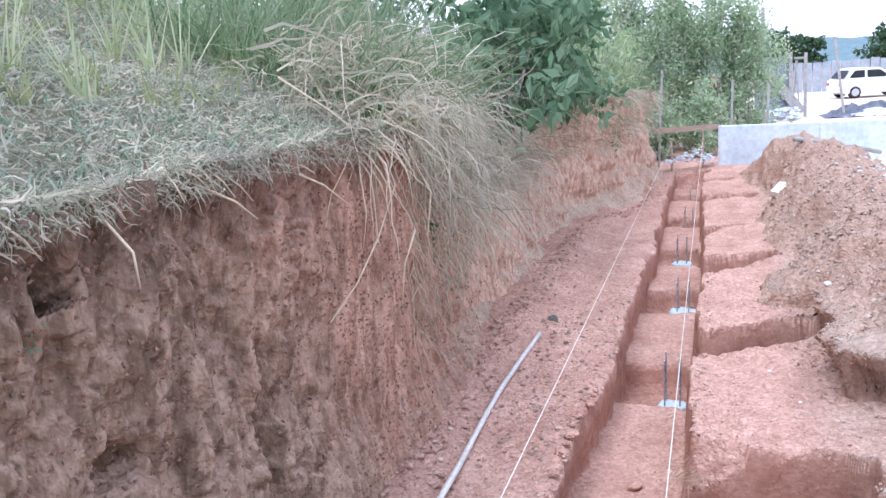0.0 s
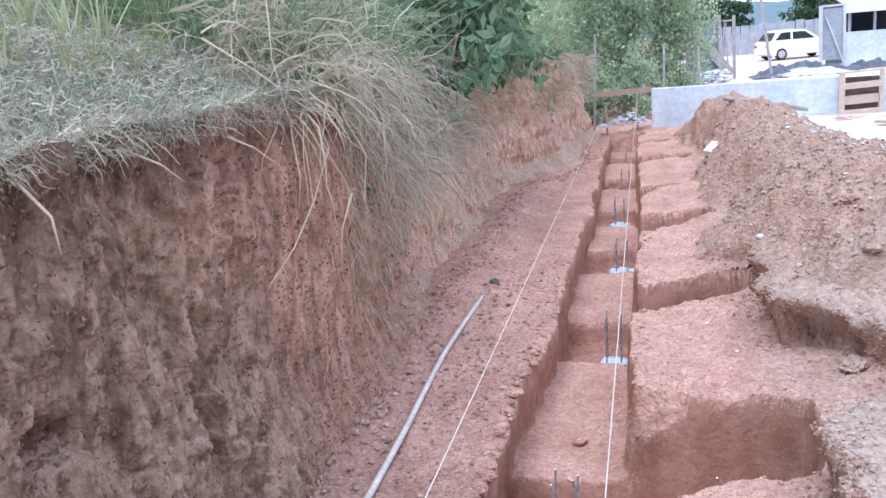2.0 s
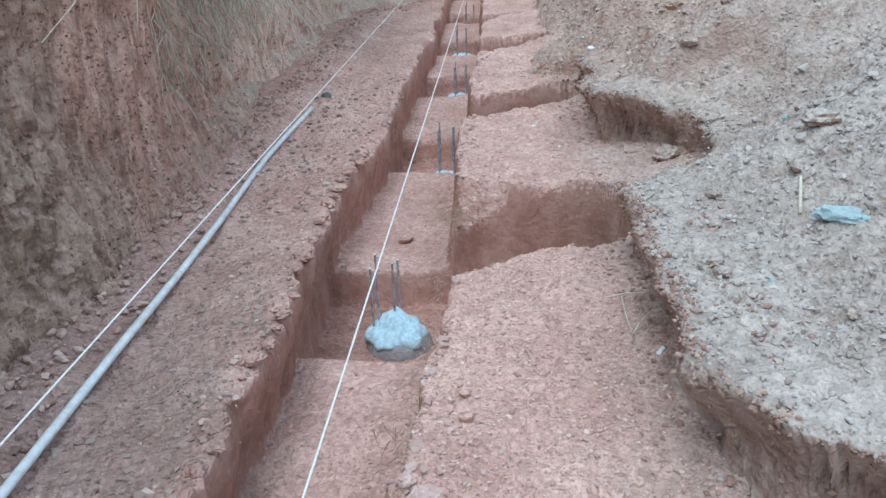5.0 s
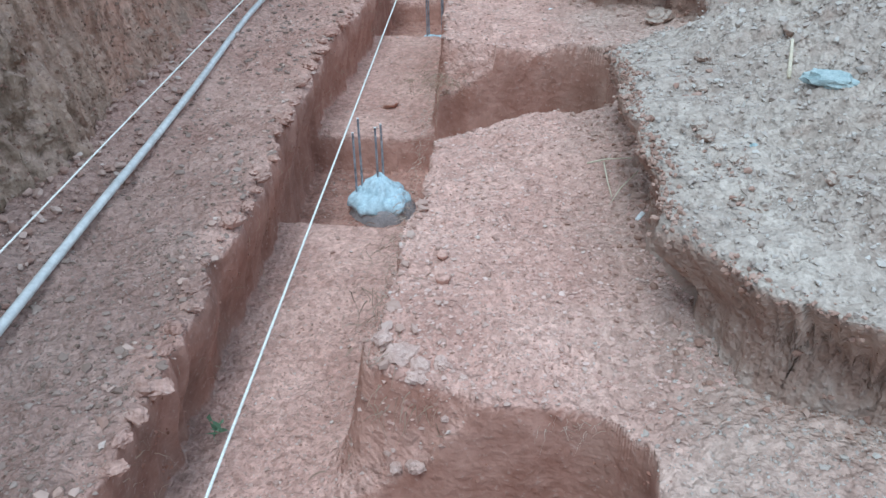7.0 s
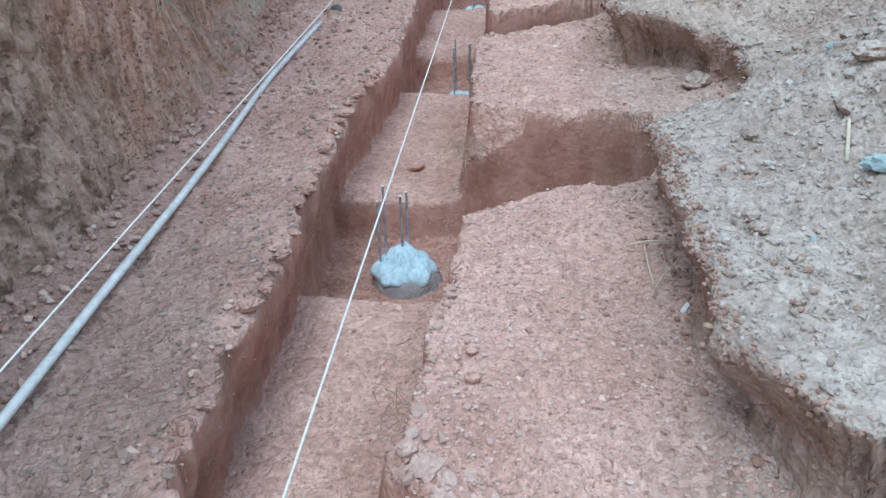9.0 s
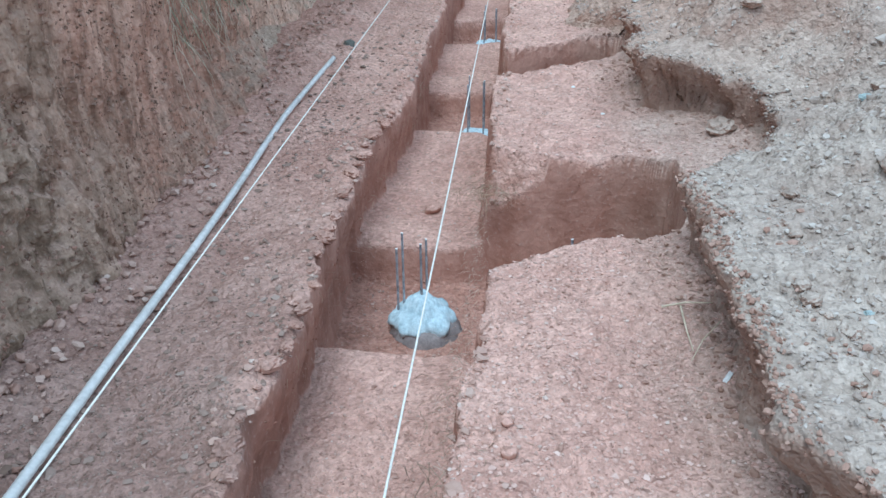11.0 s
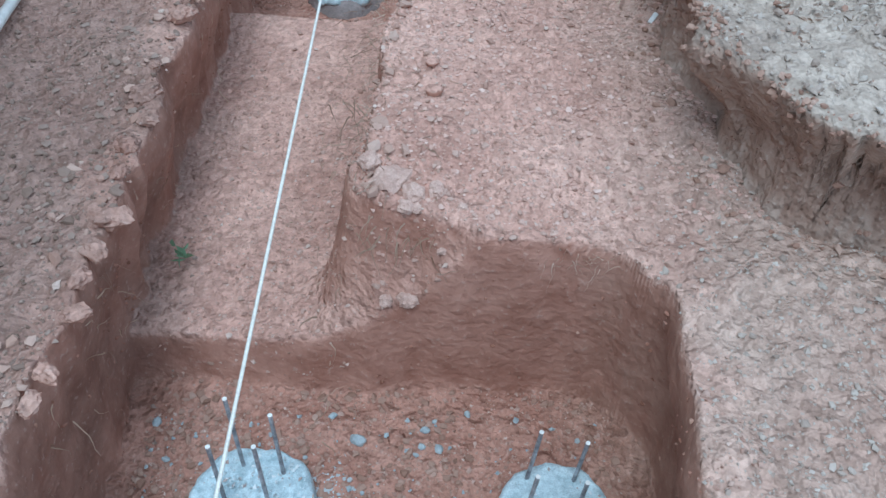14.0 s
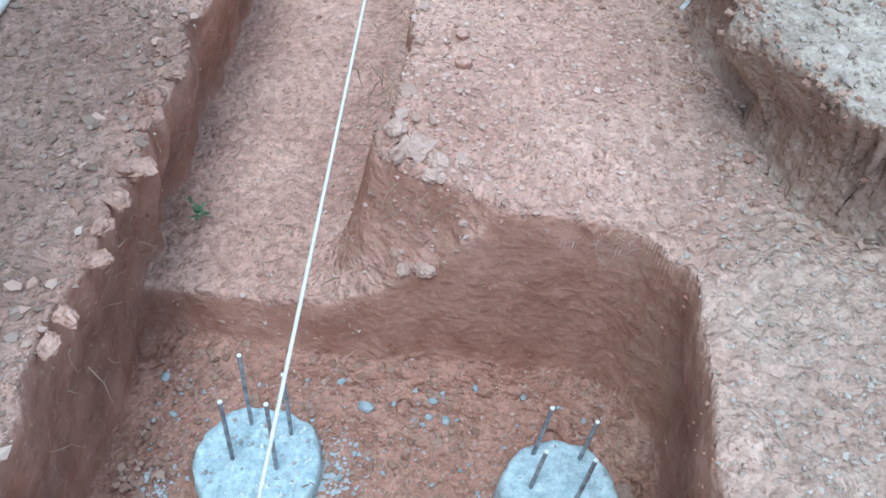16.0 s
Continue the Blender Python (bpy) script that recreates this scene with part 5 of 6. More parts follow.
def car(at, rz):
    """A small three-door hatchback; x is its length, its nose at +x."""
    thing = empty("hatchback_car", at, rz, label="white three door hatchback car parked in the yard", category="car")
    bm = bmesh.new()
    outline = [(-1.85, 0.30), (-1.88, 0.55), (-1.84, 0.86), (-1.66, 0.92), (0.62, 0.92), (1.10, 0.88), (1.62, 0.78), (1.82, 0.66), (1.86, 0.45), (1.80, 0.24), (-1.7, 0.22)]
    sect = []
    for y, s in ((-0.80, 0.985), (-0.74, 1.0), (0.74, 1.0), (0.80, 0.985)):
        k = 0.94 if abs(y) > 0.78 else 1.0
        sect.append([bm.verts.new((x * s, y, 0.55 + (z - 0.55) * k)) for x, z in outline])
    for a, b in zip(sect, sect[1:]):
        for i in range(len(outline)):
            j = (i + 1) % len(outline)
            bm.faces.new((a[i], a[j], b[j], b[i]))
    bm.faces.new(sect[0])
    bm.faces.new(sect[-1][::-1])
    bmesh.ops.recalc_face_normals(bm, faces=bm.faces)
    part("body", bm, CARPAINT, thing)
    bm = bmesh.new()
    low, high = [(-1.72, 0.90), (0.80, 0.90)], [(-1.34, 1.38), (-1.0, 1.42), (-0.1, 1.41), (0.12, 1.36)]
    ring = low[:1] + high + low[1:]
    a = [bm.verts.new((x, -0.74 + 0.12 * (z > 1), z)) for x, z in ring]
    b = [bm.verts.new((x, 0.74 - 0.12 * (z > 1), z)) for x, z in ring]
    for i in range(len(ring) - 1):
        bm.faces.new((a[i], a[i + 1], b[i + 1], b[i]))
    bm.faces.new(a)
    bm.faces.new(b[::-1])
    bmesh.ops.recalc_face_normals(bm, faces=bm.faces)
    part("cabin", bm, CARPAINT, thing)
    for side in (-1, 1):
        for name, pts in (("side_window", [(-0.62, 0.96), (-0.60, 1.31), (0.02, 1.30), (0.50, 0.96)]), ("side_window", [(-1.50, 0.97), (-1.20, 1.30), (-0.72, 1.31), (-0.74, 0.97)])):
            bm = bmesh.new()
            f = bm.faces.new([bm.verts.new((x, side * (0.755 - 0.12 * (z - 0.9) / 0.25 * 0.52), z)) for x, z in pts])
            bmesh.ops.solidify(bm, geom=[f], thickness=0.012)
            part(name, bm, GLASS, thing)
    for name, pts in (("windscreen", [(0.78, 0.66, 0.93), (0.17, 0.58, 1.33), (0.17, -0.58, 1.33), (0.78, -0.66, 0.93)]), ("rear_window", [(-1.72, 0.64, 0.95), (-1.42, 0.56, 1.32), (-1.42, -0.56, 1.32), (-1.72, -0.64, 0.95)])):
        bm = bmesh.new()
        s = 0.012 if pts[0][0] > 0 else -0.012
        f = bm.faces.new([bm.verts.new((x + s, y, z + 0.01)) for x, y, z in pts])
        bmesh.ops.solidify(bm, geom=[f], thickness=0.01)
        part(name, bm, GLASS, thing)
    for x in (-1.22, 1.16):
        for side in (-1, 1):
            bm = bmesh.new()
            tube(bm, [(x, side * 0.60, 0.29), (x, side * 0.63, 0.29), (x, side * 0.79, 0.29), (x, side * 0.82, 0.29)], [0.26, 0.29, 0.29, 0.26], 24)
            wheel = part("wheel", bm, TYRE, thing)
            bm = bmesh.new()
            tube(bm, [(x, side * 0.815, 0.29), (x, side * 0.835, 0.29)], [0.19, 0.16], 18)
            part("rim", bm, HUB, wheel)
    for x, m, name in ((1.80, HUB, "headlight"), (-1.86, plain("red_lens", (0.4, 0.03, 0.03), (0.5, 0.05, 0.05), 5, 0.3), "tail_light")):
        for side in (-1, 1):
            bm = bmesh.new()
            box(bm, (0.06, 0.26, 0.13), (x, side * 0.6, 0.68), bevel=0.02)
            part(name, bm, m, thing)
    return thing


car((6.75, 46.3, float(level(6.3, 46)) + 0.06), 20)

# ---- plants ----
GRASS = foliage("short_grass", (0.15, 0.24, 0.15), (0.29, 0.41, 0.29), (0.45, 0.49, 0.41), (0.22, 0.34, 0.22), (0.35, 0.46, 0.35), (0.64, 0.63, 0.56))
TALL = foliage("tall_grass", (0.11, 0.19, 0.09), (0.21, 0.31, 0.16), (0.34, 0.42, 0.26), (0.16, 0.25, 0.12), (0.46, 0.46, 0.34))
HANG = foliage("grey_green_hanging_grass", (0.50, 0.48, 0.38), (0.64, 0.60, 0.50), (0.74, 0.69, 0.58), (0.28, 0.31, 0.20), (0.56, 0.52, 0.41))
DRY = foliage("dry_grass", (0.50, 0.44, 0.32), (0.68, 0.62, 0.49), (0.36, 0.32, 0.24), (0.34, 0.37, 0.25), (0.76, 0.70, 0.57))
MAT = foliage("matted_grass", (0.17, 0.17, 0.12), (0.38, 0.38, 0.30), (0.52, 0.50, 0.42), (0.25, 0.28, 0.19), (0.64, 0.60, 0.52))
LEAF = foliage("shrub_leaves", (0.08, 0.16, 0.085), (0.17, 0.29, 0.17), (0.28, 0.41, 0.26), (0.12, 0.22, 0.12), rough=0.4)
VINE = foliage("vine_leaves", (0.24, 0.36, 0.19), (0.42, 0.56, 0.32), (0.58, 0.68, 0.44), (0.33, 0.45, 0.25), (0.60, 0.60, 0.42))
HEDGE = foliage("hedge_leaves", (0.25, 0.37, 0.22), (0.44, 0.57, 0.36), (0.58, 0.67, 0.49), (0.33, 0.46, 0.28), (0.63, 0.63, 0.50))
FAR = foliage("far_leaves", (0.05, 0.10, 0.05), (0.09, 0.16, 0.08), (0.12, 0.2, 0.1), rough=0.7)


def bank_face(y, z):
    """How far out the bank's face stands at a height, roughly."""
    v = np.clip((z + 0.32) / (bank_height(y) + 0.32), 0, 1)
    t = (1 - ramp(v, 0, 0.42)) ** 1.5
    s = along(y, (0, 0.0), (5, 0.1), (8, 1.0), (10, 1.0), (12, 0.35), (20, 0.3))
    return bank_lip(y) + (bank_foot(y) - bank_lip(y)) * np.maximum(t, s * (1 - v)) + 0.05 * ramp(v, 0.86, 1)


def on_hill(n, y0, y1, b0, b1, power=1.0):
    y = rng.uniform(y0, y1, n)
    x = bank_lip(y) - (b0 + (b1 - b0) * rng.random(n) ** power)
    return np.stack([x, y, hill(x, y)], -1)


def ways(n, up, spread, out=0.0):
    return np.stack([rng.normal(out, spread, n), rng.normal(0, spread, n), np.full(n, up)], -1)


n = 52000
r = on_hill(n, 0.3, 10.5, -0.06, 9.0, 1.6)
tagged(blades("grass", r, ways(n, 0.8, 0.9), sizes(n, 0.025, 0.12, 2.2), rng.uniform(0.006, 0.014, n), rng.uniform(0.3, 1.8, n), GRASS, 4, 0.3), "short pale green grass on top of the bank", "grass", kind="stuff")
n = 26000
r = on_hill(n, 0.3, 7, -0.09, 1.8, 1.5) + np.array([0, 0, 0.02])
tagged(blades("dry_grass", r, ways(n, 0.45, 0.8, 0.0), sizes(n, 0.025, 0.10, 1.6), rng.uniform(0.004, 0.010, n), rng.uniform(0.0, 1.2, n), MAT, 4, 0.5), "matted dry grass along the edge of the bank", "dry grass", kind="stuff")
n = 5200
y = rng.uniform(0.3, 5.2, n)
r = np.stack([bank_lip(y) + rng.uniform(0.0, 0.14, n), y, bank_height(y) + rng.uniform(-0.075, 0.035, n) - 0.04 * np.clip(vnoise(y * 4, 0.3, 0, 88), 0, 1)], -1)
tagged(blades("root_fringe", r, ways(n, -0.2, 0.6, 0.4), sizes(n, 0.02, 0.14, 2.8), rng.uniform(0.003, 0.008, n), rng.uniform(0, 3, n), MAT, 5, 0.45), "dry stalks and roots hanging over the bank's edge", "dry grass", kind="stuff")
# bleached straws lying on the sod
n = 6500
r = on_hill(n, 0.3, 6.5, -0.10, 2.2, 1.5) + np.array([0, 0, 0.035])
tagged(blades("lying_straw", r, ways(n, 0.12, 0.8, 0.1), sizes(n, 0.025, 0.10, 2.2), rng.uniform(0.005, 0.011, n), rng.uniform(0.0, 0.7, n), foliage("lying_straw", (0.64, 0.60, 0.48), (0.76, 0.71, 0.59), (0.50, 0.50, 0.38), (0.70, 0.62, 0.48)), 4, 0.35), "bleached straws lying on the short grass", "dry grass", kind="stuff")
# tufts
n = 200
c = on_hill(n, 0.5, 7, 0.4, 5.0, 1.0)
r = np.repeat(c, 12, 0) + rng.normal(0, 0.025, (n * 12, 3)) * np.array([1, 1, 0.1])
tagged(blades("grass_tufts", r, ways(n * 12, 1.0, 0.35), rng.uniform(0.07, 0.26, n * 12), rng.uniform(0.005, 0.011, n * 12), rng.uniform(0.2, 1.2, n * 12), foliage("pale_tufts", (0.30, 0.34, 0.16), (0.42, 0.44, 0.24), (0.24, 0.30, 0.12)), 5), "pale green tufts standing in the short grass", "grass", kind="stuff")
n = 6500
r = on_hill(n, 3.6, 11.0, 1.3, 9.0, 0.8)
tagged(blades("tall_grass", r, ways(n, 1.0, 0.4), rng.uniform(0.25, 1.05, n), rng.uniform(0.005, 0.012, n), rng.uniform(0.3, 1.4, n), TALL, 5, 0.1), "tall green grass on the slope behind", "grass", kind="stuff")
# pale broad-bladed tufts that stand out of the sod
n = 26
c = on_hill(n, 1.0, 5.5, 0.5, 2.6, 1.0)
r = np.repeat(c, 16, 0) + rng.normal(0, 0.02, (n * 16, 3)) * np.array([1, 1, 0.1])
tagged(blades("standing_tufts", r, ways(n * 16, 1.0, 0.28), rng.uniform(0.15, 0.42, n * 16), rng.uniform(0.008, 0.016, n * 16), rng.uniform(0.1, 0.9, n * 16), foliage("pale_blades", (0.36, 0.46, 0.26), (0.52, 0.58, 0.36), (0.62, 0.64, 0.44)), 6), "pale broad bladed grass tufts standing in the sod", "grass", kind="stuff")
# big overhanging clump
n = 4200
r = on_hill(n, 4.2, 9.6, -0.06, 1.3, 1.0)
tagged(blades("overhanging_grass", r, ways(n, 1.0, 0.42, 0.12), rng.uniform(0.35, 1.2, n), rng.uniform(0.007, 0.018, n), rng.uniform(0.3, 2.4, n), TALL, 7, 0.17), "tall green grass clump at the bank's edge", "grass", kind="stuff")
n = 900
y = 3.75 + 4.4 * rng.random(n) ** 1.2
r = np.stack([bank_lip(y) - rng.uniform(-0.06, 0.45, n), y, bank_height(y) + rng.uniform(0.0, 0.55, n)], -1)
tagged(blades("drooping_dry_grass", r, ways(n, 0.45, 0.65, 0.45), rng.uniform(0.25, 0.95, n), sizes(n, 0.006, 0.02, 1.6), rng.uniform(0.6, 5.0, n), DRY, 9, 0.32), "long dry grass drooping over the bank", "dry grass", kind="stuff")
# a thick curtain of long grass hangs down the slumped face
tufts = 210
cy = 4.35 + 5.6 * rng.random(tufts) ** 1.1
cz = bank_height(cy) * (1.12 - along(cy, (4.3, 0.1), (5.6, 0.6), (10, 0.62)) * rng.random(tufts) ** 1.4)
lean = rng.normal(0, 0.4, (tufts, 2))
pick = rng.integers(0, tufts, 1900)
n = len(pick)
y, zz = cy[pick] + rng.normal(0, 0.06, n), cz[pick] + rng.normal(0, 0.05, n)
r = np.stack([bank_face(y, zz) + rng.uniform(0.02, 0.14, n), y, zz], -1)
tagged(blades("grass_curtain", r, np.stack([rng.normal(0.55, 0.3, n), lean[pick, 0] + rng.normal(-0.05, 0.3, n), lean[pick, 1] * 0.6 + rng.normal(0.05, 0.35, n)], -1), sizes(n, 0.2, 1.0, 1.3) * along(y, (4.3, 0.5), (5.6, 1.0)), sizes(n, 0.007, 0.022, 1.6), rng.uniform(1.0, 4.5, n), HANG, 9, 0.27), "thick curtain of long dry grass hanging down the bank", "dry grass", kind="stuff")
n = 1000
y = 4.6 + 3.2 * rng.random(n) ** 1.2
zz = bank_height(y) * rng.uniform(0.25, 1.0, n)
r = np.stack([bank_face(y, zz) + 0.05, y, zz], -1)
tagged(blades("hanging_dry_grass", r, ways(n, -0.6, 0.42, 0.2), rng.uniform(0.10, 0.42, n), rng.uniform(0.003, 0.008, n), rng.uniform(0.5, 2.5, n), DRY, 6, 0.2), "dry grass hanging down the slumped face", "dry grass", kind="stuff")
n = 2600
y = rng.uniform(6.8, 16.8, n)
zz = bank_height(y) * (1.03 - 0.5 * rng.random(n) ** 1.6)
r = np.stack([bank_face(y, zz) + 0.02, y, zz], -1)
tagged(blades("far_bank_grass", r, ways(n, 0.1, 0.4, 0.25), rng.uniform(0.15, 0.5, n), rng.uniform(0.008, 0.016, n), rng.uniform(0.8, 3.5, n), DRY, 5, 0.05), "dry grass on the far end of the bank", "dry grass", kind="stuff")
n = 2600
r = on_hill(n, 9.2, 17.0, -0.05, 3.2, 1.2)
tagged(blades("back_grass", r, ways(n, 1.0, 0.4, 0.1), rng.uniform(0.3, 0.9, n), rng.uniform(0.010, 0.02, n), rng.uniform(0.5, 2.0, n), TALL, 5), "green grass on the far part of the bank", "grass", kind="stuff")
n = 300
y = 3.85 + 2.2 * rng.random(n)
r = np.stack([bank_lip(y) - rng.uniform(-0.1, 0.35, n), y, bank_height(y) + rng.uniform(-0.08, 0.22, n)], -1)
tagged(blades("bent_straw", r, ways(n, 0.15, 0.8, 0.7), rng.uniform(0.3, 0.8, n), rng.uniform(0.010, 0.02, n), rng.uniform(0.3, 5.0, n), foliage("bleached_straw", (0.66, 0.58, 0.44), (0.78, 0.72, 0.58), (0.55, 0.50, 0.36)), 8, 0.24), "bleached bent straw tangled over the bank's edge", "dry grass", kind="stuff")
# root hairs along the trench's rim and the first pit
n = 420
y = 1.95 + 2.2 * rng.random(n) ** 1.3
r = np.stack([TRENCH_R + rng.normal(0.02, 0.018, n), y, np.full(n, -0.155) + rng.normal(0, 0.012, n)], -1)
m = 160
x = rng.uniform(-0.15, 0.5, m)
r = np.concatenate([r, np.stack([x, 2.0 - 0.18 * ramp(x, 0.06, 0.4) + rng.normal(0, 0.015, m), np.full(m, -0.235) + rng.normal(0, 0.015, m)], -1)])
n = n + m
tagged(blades("root_hairs", r, np.stack([rng.normal(-0.5, 0.6, n), rng.normal(-0.4, 0.6, n), rng.uniform(-0.5, 0.5, n)], -1), sizes(n, 0.015, 0.09, 2.5), rng.uniform(0.0012, 0.003, n), rng.uniform(0.5, 3, n), foliage("pale_roots", (0.55, 0.42, 0.33), (0.68, 0.56, 0.46), (0.42, 0.30, 0.23)), 6, 0.25), "fine pale roots hanging from the cut edges", "roots", kind="stuff")
# thick dry roots that stick out under the sod
for i in range(22):
    y = 1.15 + 2.5 * (i + random.random()) / 22
    p = Vector((float(bank_lip(y)) + 0.07, y, float(bank_height(y)) - random.uniform(-0.01, 0.06)))
    d = Vector((random.uniform(0.25, 0.6), random.uniform(-0.1, 0.9), random.uniform(-1.1, -0.5))).normalized()
    size = random.uniform(0.06, 0.17)
    stalk("dry_root", [tuple(p), tuple(p + d * size * 0.5 + Vector((0.008, 0, 0.006))), tuple(p + d * size)], random.uniform(0.003, 0.0055), STRAW, "thick dry root sticking out below the sod", "root")
# single long dry stalks over the edge
for pts in ([(-1.95, 3.55, 2.02), (-1.80, 3.72, 1.86), (-1.62, 3.95, 1.62), (-1.60, 4.02, 1.45), (-1.62, 3.8, 1.22), (-1.64, 3.55, 1.05), (-1.66, 3.28, 0.94)], [(-1.62, 4.30, 1.60), (-1.55, 4.42, 1.35), (-1.56, 4.35, 1.12), (-1.58, 4.45, 0.95)],
            [(-1.58, 4.22, 1.18), (-1.60, 4.08, 1.02), (-1.62, 4.04, 0.80)], [(-1.70, 3.12, 1.64), (-1.62, 3.25, 1.56), (-1.58, 3.42, 1.44)], [(-1.68, 1.95, 1.66), (-1.60, 1.97, 1.55), (-1.60, 1.98, 1.44)], [(-1.70, 2.45, 1.68), (-1.62, 2.56, 1.60), (-1.60, 2.66, 1.52)]):
    stalk("dry_stalk", pts, 0.006, STRAW, "long dry stalk hanging over the bank", "stalk")
stalk("dry_twig", [(-2.5, 1.75, float(hill(-2.5, 1.75)) + 0.05), (-2.42, 2.15, float(hill(-2.42, 2.15)) + 0.04), (-2.5, 2.6, float(hill(-2.5, 2.6)) + 0.05)], 0.008, GREYWOOD, "dry twig lying in the short grass", "twig")


def shrub(name, c, spread, count, size, mat, label, stems=9, hang=0.6, slim=0.45, clumps=26):
    """A leafy bush: branching stems and leaves in uneven clumps."""
    c, spread = np.array(c, float), np.array(spread, float)
    base = np.array([c[0], c[1], float(hill(c[0], c[1])) if c[1] < 18 and c[0] < -1.4 else float(level(c[0], c[1]))])
    thing = empty(name, tuple(base), label=label, category="shrub")
    tips = c + rng.normal(0, 0.55, (clumps, 3)) * spread
    tips[:, 2] = np.maximum(tips[:, 2], base[2] + 0.1)
    for t in tips[:stems]:
        bm = bmesh.new()
        m = (base + t) / 2 + rng.normal(0, 0.08, 3)
        tube(bm, [(0, 0, -0.05), tuple(m - base), tuple(t - base)], [0.022, 0.014, 0.006], 6)
        part("stem", bm, GREYWOOD, thing)
    pick = rng.integers(0, clumps, count)
    at = tips[pick] + rng.normal(0, 0.16, (count, 3)) * spread ** 0.7 - base
    leaf_cloud("leaves", at, rng.uniform(0.6, 1.25, count) * size, mat, hang, slim, thing)
    return thing


shrub("broadleaf_shrub", (-2.0, 8.2, 2.25), (0.6, 1.35, 0.7), 1900, 0.17, LEAF, "dark green broad leaved shrub on the bank", hang=1.0)
shrub("broadleaf_shrub", (-2.3, 10.4, 2.6), (0.75, 1.1, 1.0), 2200, 0.16, LEAF, "dark green broad leaved shrub on the bank", hang=0.9)
shrub("broadleaf_shrub", (-2.0, 9.5, 1.95), (0.5, 1.0, 0.55), 1900, 0.16, LEAF, "dark green broad leaved shrub drooping over the bank", hang=1.2)
shrub("feathery_bush", (-2.2, 12.6, 2.2), (0.7, 1.2, 0.9), 3200, 0.13, VINE, "pale green bush on the far bank", slim=0.2)
shrub("feathery_bush", (-2.4, 15.2, 2.5), (0.9, 1.3, 1.1), 3600, 0.14, VINE, "pale green bush on the far bank", slim=0.25)
shrub("broadleaf_shrub", (-4.6, 9.4, 3.6), (1.3, 1.5, 0.9), 2600, 0.16, LEAF, "dark green broad leaved shrub high on the bank", hang=0.8)
shrub("broadleaf_shrub", (-3.6, 7.4, 2.9), (1.0, 1.4, 0.8), 2200, 0.14, LEAF, "dark green broad leaved shrub on the bank", hang=0.8)
# overgrown fence
for i, (x, top) in enumerate([(-3.4, 4.0), (-2.4, 4.2), (-1.5, 4.2), (-0.75, 4.0), (-0.1, 3.4), (0.5, 2.5)]):
    shrub("vine_hedge", (x, 20.6 + 0.5 * (i % 2), top * 0.52), (0.75, 0.6, top * 0.62), 8500, 0.09, HEDGE, "green vines overgrowing an old fence", 7, 0.6, 0.6, 40)
for x in (-1.5, -0.6):
    shrub("vine_hedge", (x, 19.0, 0.62), (0.6, 0.4, 0.6), 3600, 0.09, HEDGE, "low green growth at the foot of the old fence", 6, 0.6, 0.5, 30)
for x, z in ((0.12, 1.45), (0.85, 1.3)):
    beam("fence_post", (x, 19.7, -0.2), (x + 0.03, 19.7, z), 0.05, 0.05, GREYWOOD, label="grey fence post overgrown with vines", category="post")
beam("utility_pole", (1.05, 26, -0.1), (0.98, 26, 3.2), 0.09, 0.09, GREYWOOD, label="tall grey pole behind the hedge", category="pole")


def tree(at, height, spread, count, size, label):
    thing = empty("tree", at, label=label, category="tree")
    bm = bmesh.new()
    tube(bm, [(0, 0, -0.2), (0.1, 0, height * 0.25), (0, 0.1, height * 0.6)], [height * 0.035, height * 0.026, height * 0.012], 8)
    part("trunk", bm, GREYWOOD, thing)
    k = 34
    tips = np.stack([rng.normal(0, 0.45, k) * spread, rng.normal(0, 0.45, k) * spread, height * rng.uniform(0.3, 0.98, k)], -1)
    for t in tips[:9]:
        bm = bmesh.new()
        tube(bm, [(0, 0.03, height * 0.3), tuple(t * np.array([0.5, 0.5, 0.8])), tuple(t)], [height * 0.014, height * 0.009, height * 0.004], 5)
        part("limb", bm, GREYWOOD, thing)
    at2 = tips[rng.integers(0, k, count)] + rng.normal(0, 0.12, (count, 3)) * np.array([spread, spread, height * 0.5])
    leaf_cloud("crown", at2, rng.uniform(0.6, 1.3, count) * size, FAR, 0.3, 0.6, thing)


zt = float(level(0, 90))
for x, y, h, s in [(5.6, 90, 4.6, 2.2), (7.0, 92, 3.6, 2.0), (14.0, 86, 4.4, 2.4), (17.0, 88, 5.2, 3.0), (20.5, 84, 5.6, 3.0), (24, 88, 5.5, 3), (1.5, 80, 4.5, 2.5), (-4, 70, 6, 3)]:
    tree((x, y, zt), h, s, 1500, 0.45, "dark green tree far behind the yard")

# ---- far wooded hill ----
# distance haze is mixed into the hill's blue green colour
FARHILL = plain("haze_tinted_hill", (0.10, 0.17, 0.19), (0.15, 0.23, 0.25), 0.08, 1.0)
hx2, hy2 = spaced((-260, 0), (420, 6)), spaced((130, 0), (460, 8))
AX, AY = np.meshgrid(hx2, hy2, indexing="ij")
AZ = -2 + 2.6 * ramp(AY, 132, 160) + 7.2 * ramp(AY, 300, 400) * (0.75 + 0.25 * fbm(AX / 70, AY / 90, 0, 3, 7)) + 0.8 * fbm(AX / 9, AY / 9, 0, 3, 9)
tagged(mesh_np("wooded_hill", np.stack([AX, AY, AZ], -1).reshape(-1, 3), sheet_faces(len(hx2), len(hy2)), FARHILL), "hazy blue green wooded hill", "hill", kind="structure")

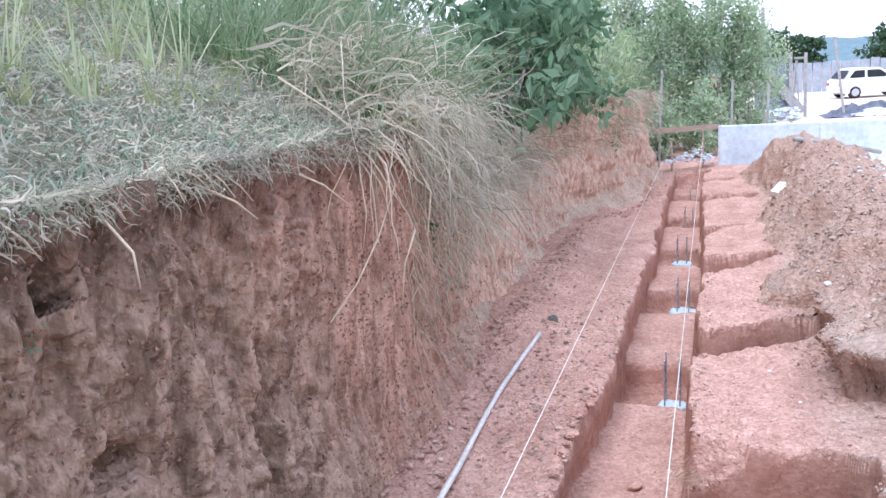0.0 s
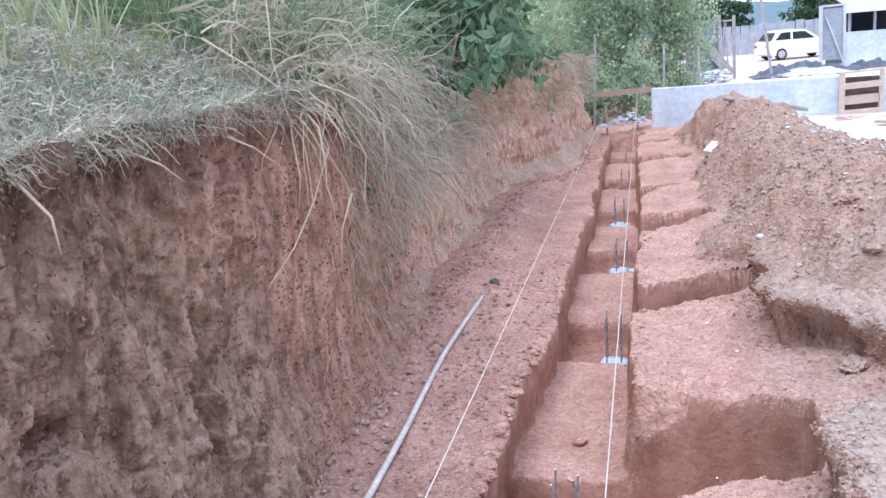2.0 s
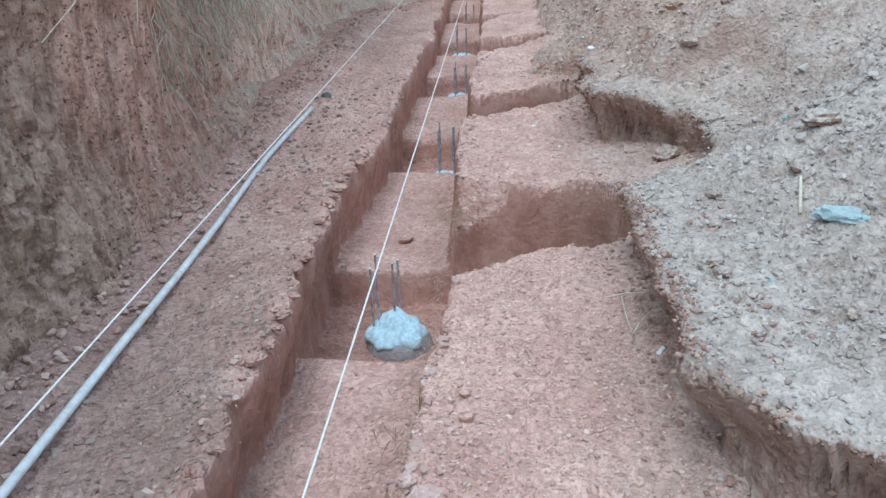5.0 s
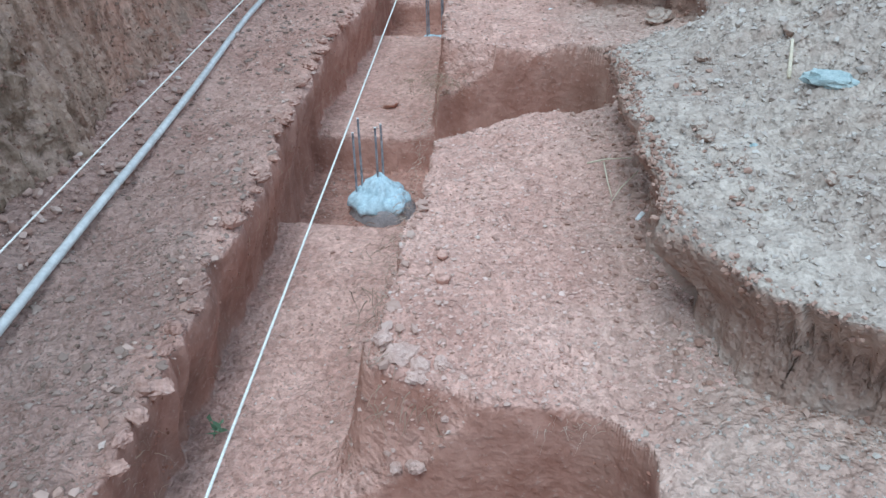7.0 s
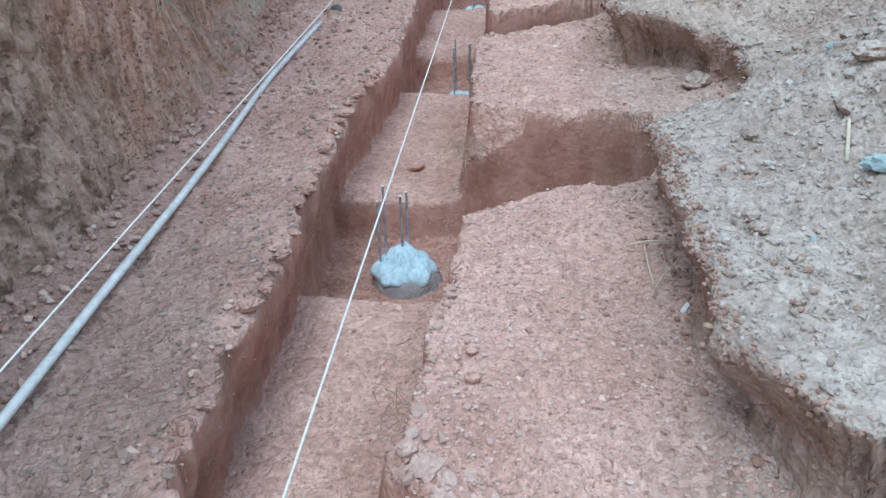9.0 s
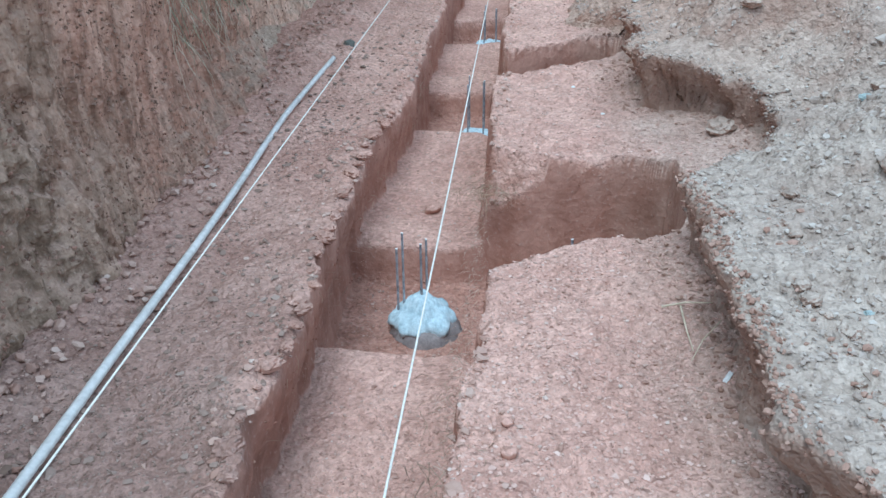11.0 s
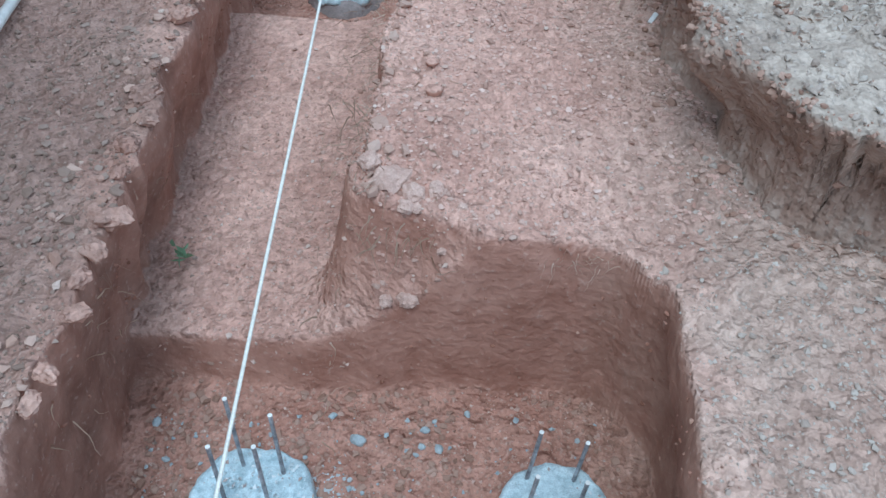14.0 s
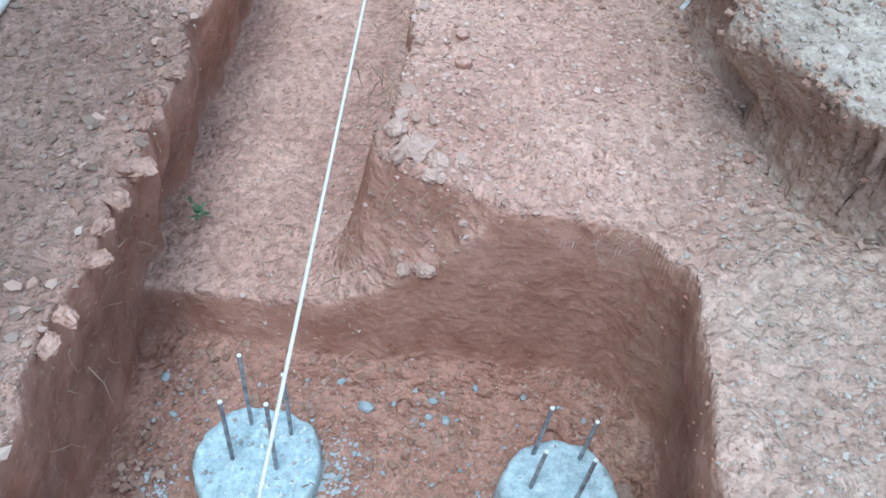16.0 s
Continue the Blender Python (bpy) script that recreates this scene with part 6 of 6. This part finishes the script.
# ---- roots and small leaves at the trench ----
ROOT = foliage("pale_roots", (0.36, 0.25, 0.18), (0.50, 0.38, 0.28), (0.26, 0.17, 0.12))
lump("root_clod", (-0.06, 1.97, -0.275), 0.05, SOIL, "loose clod held by roots at the pit's corner", "soil clod", (1.2, 0.9, 0.6), 31)
lump("root_clod", (0.03, 1.96, -0.29), 0.035, SOIL, "loose clod held by roots at the pit's corner", "soil clod", (1.0, 0.9, 0.7), 32)
for name, cx, cy, cz, n, l in [("corner_roots", 0.02, 1.95, -0.27, 150, 0.13), ("corner_roots", -0.19, 4.5, -0.26, 160, 0.15), ("edge_roots", -0.14, 2.25, -0.20, 130, 0.11)]:
    r = np.array([cx, cy, cz]) + rng.normal(0, 1, (n, 3)) * np.array([0.08, 0.03 if "corner" in name else 0.3, 0.03])
    if "edge" in name:
        r[:, 2] = level(r[:, 0], r[:, 1]) + 0.005
    tagged(blades(name, r, ways(n, -0.1, 0.6, -0.3) + np.array([0, -0.4, 0]), rng.uniform(0.3, 1, n) * l, rng.uniform(0.0025, 0.005, n), rng.uniform(0.5, 3, n), ROOT, 6, 0.25), "thin pale roots hanging from the cut soil", "roots", kind="stuff")
n = 240
y = rng.uniform(1.0, 7.0, n)
x = np.where(rng.random(n) < 0.5, TRENCH_L, TRENCH_R) + rng.normal(0, 0.012, n)
z = np.where(x < -0.5, -0.26, -0.22) - 0.25 * rng.random(n) ** 2
tagged(blades("trench_roots", np.stack([x + np.where(x < -0.5, 0.03, -0.03), y, z], -1), ways(n, -0.2, 0.6), rng.uniform(0.03, 0.11, n), rng.uniform(0.002, 0.004, n), rng.uniform(0.5, 3, n), ROOT, 6, 0.3), "fine roots sticking out of the trench walls", "roots", kind="stuff")
n = 9
tagged(leaf_cloud("leaf_sprig", np.array([-0.75, 2.11, -0.585]) + rng.normal(0, 0.018, (n, 3)) * np.array([1, 1, 0.3]), np.full(n, 0.05), LEAF, -0.2), "small green sprig fallen into the trench", "leaves", kind="stuff")
for cy, cz, k in ((1.70, 1.37, 12), (2.18, 0.46, 12), (5.2, 1.0, 40), (5.8, 0.7, 40), (13.0, 0.9, 50)):
    at = np.stack([np.full(k, 0.0), cy + rng.normal(0, 0.03 if k < 20 else 0.12, k), cz + rng.normal(0, 0.02 if k < 20 else 0.12, k)], -1)
    at[:, 0] = bank_face(at[:, 1], at[:, 2]) + 0.03
    tagged(leaf_cloud("bank_sprig", at, np.full(k, 0.022 if k < 20 else 0.06), TALL if k > 20 else LEAF, 0.3), "small green sprigs growing from the bank's face", "sprigs", kind="stuff")
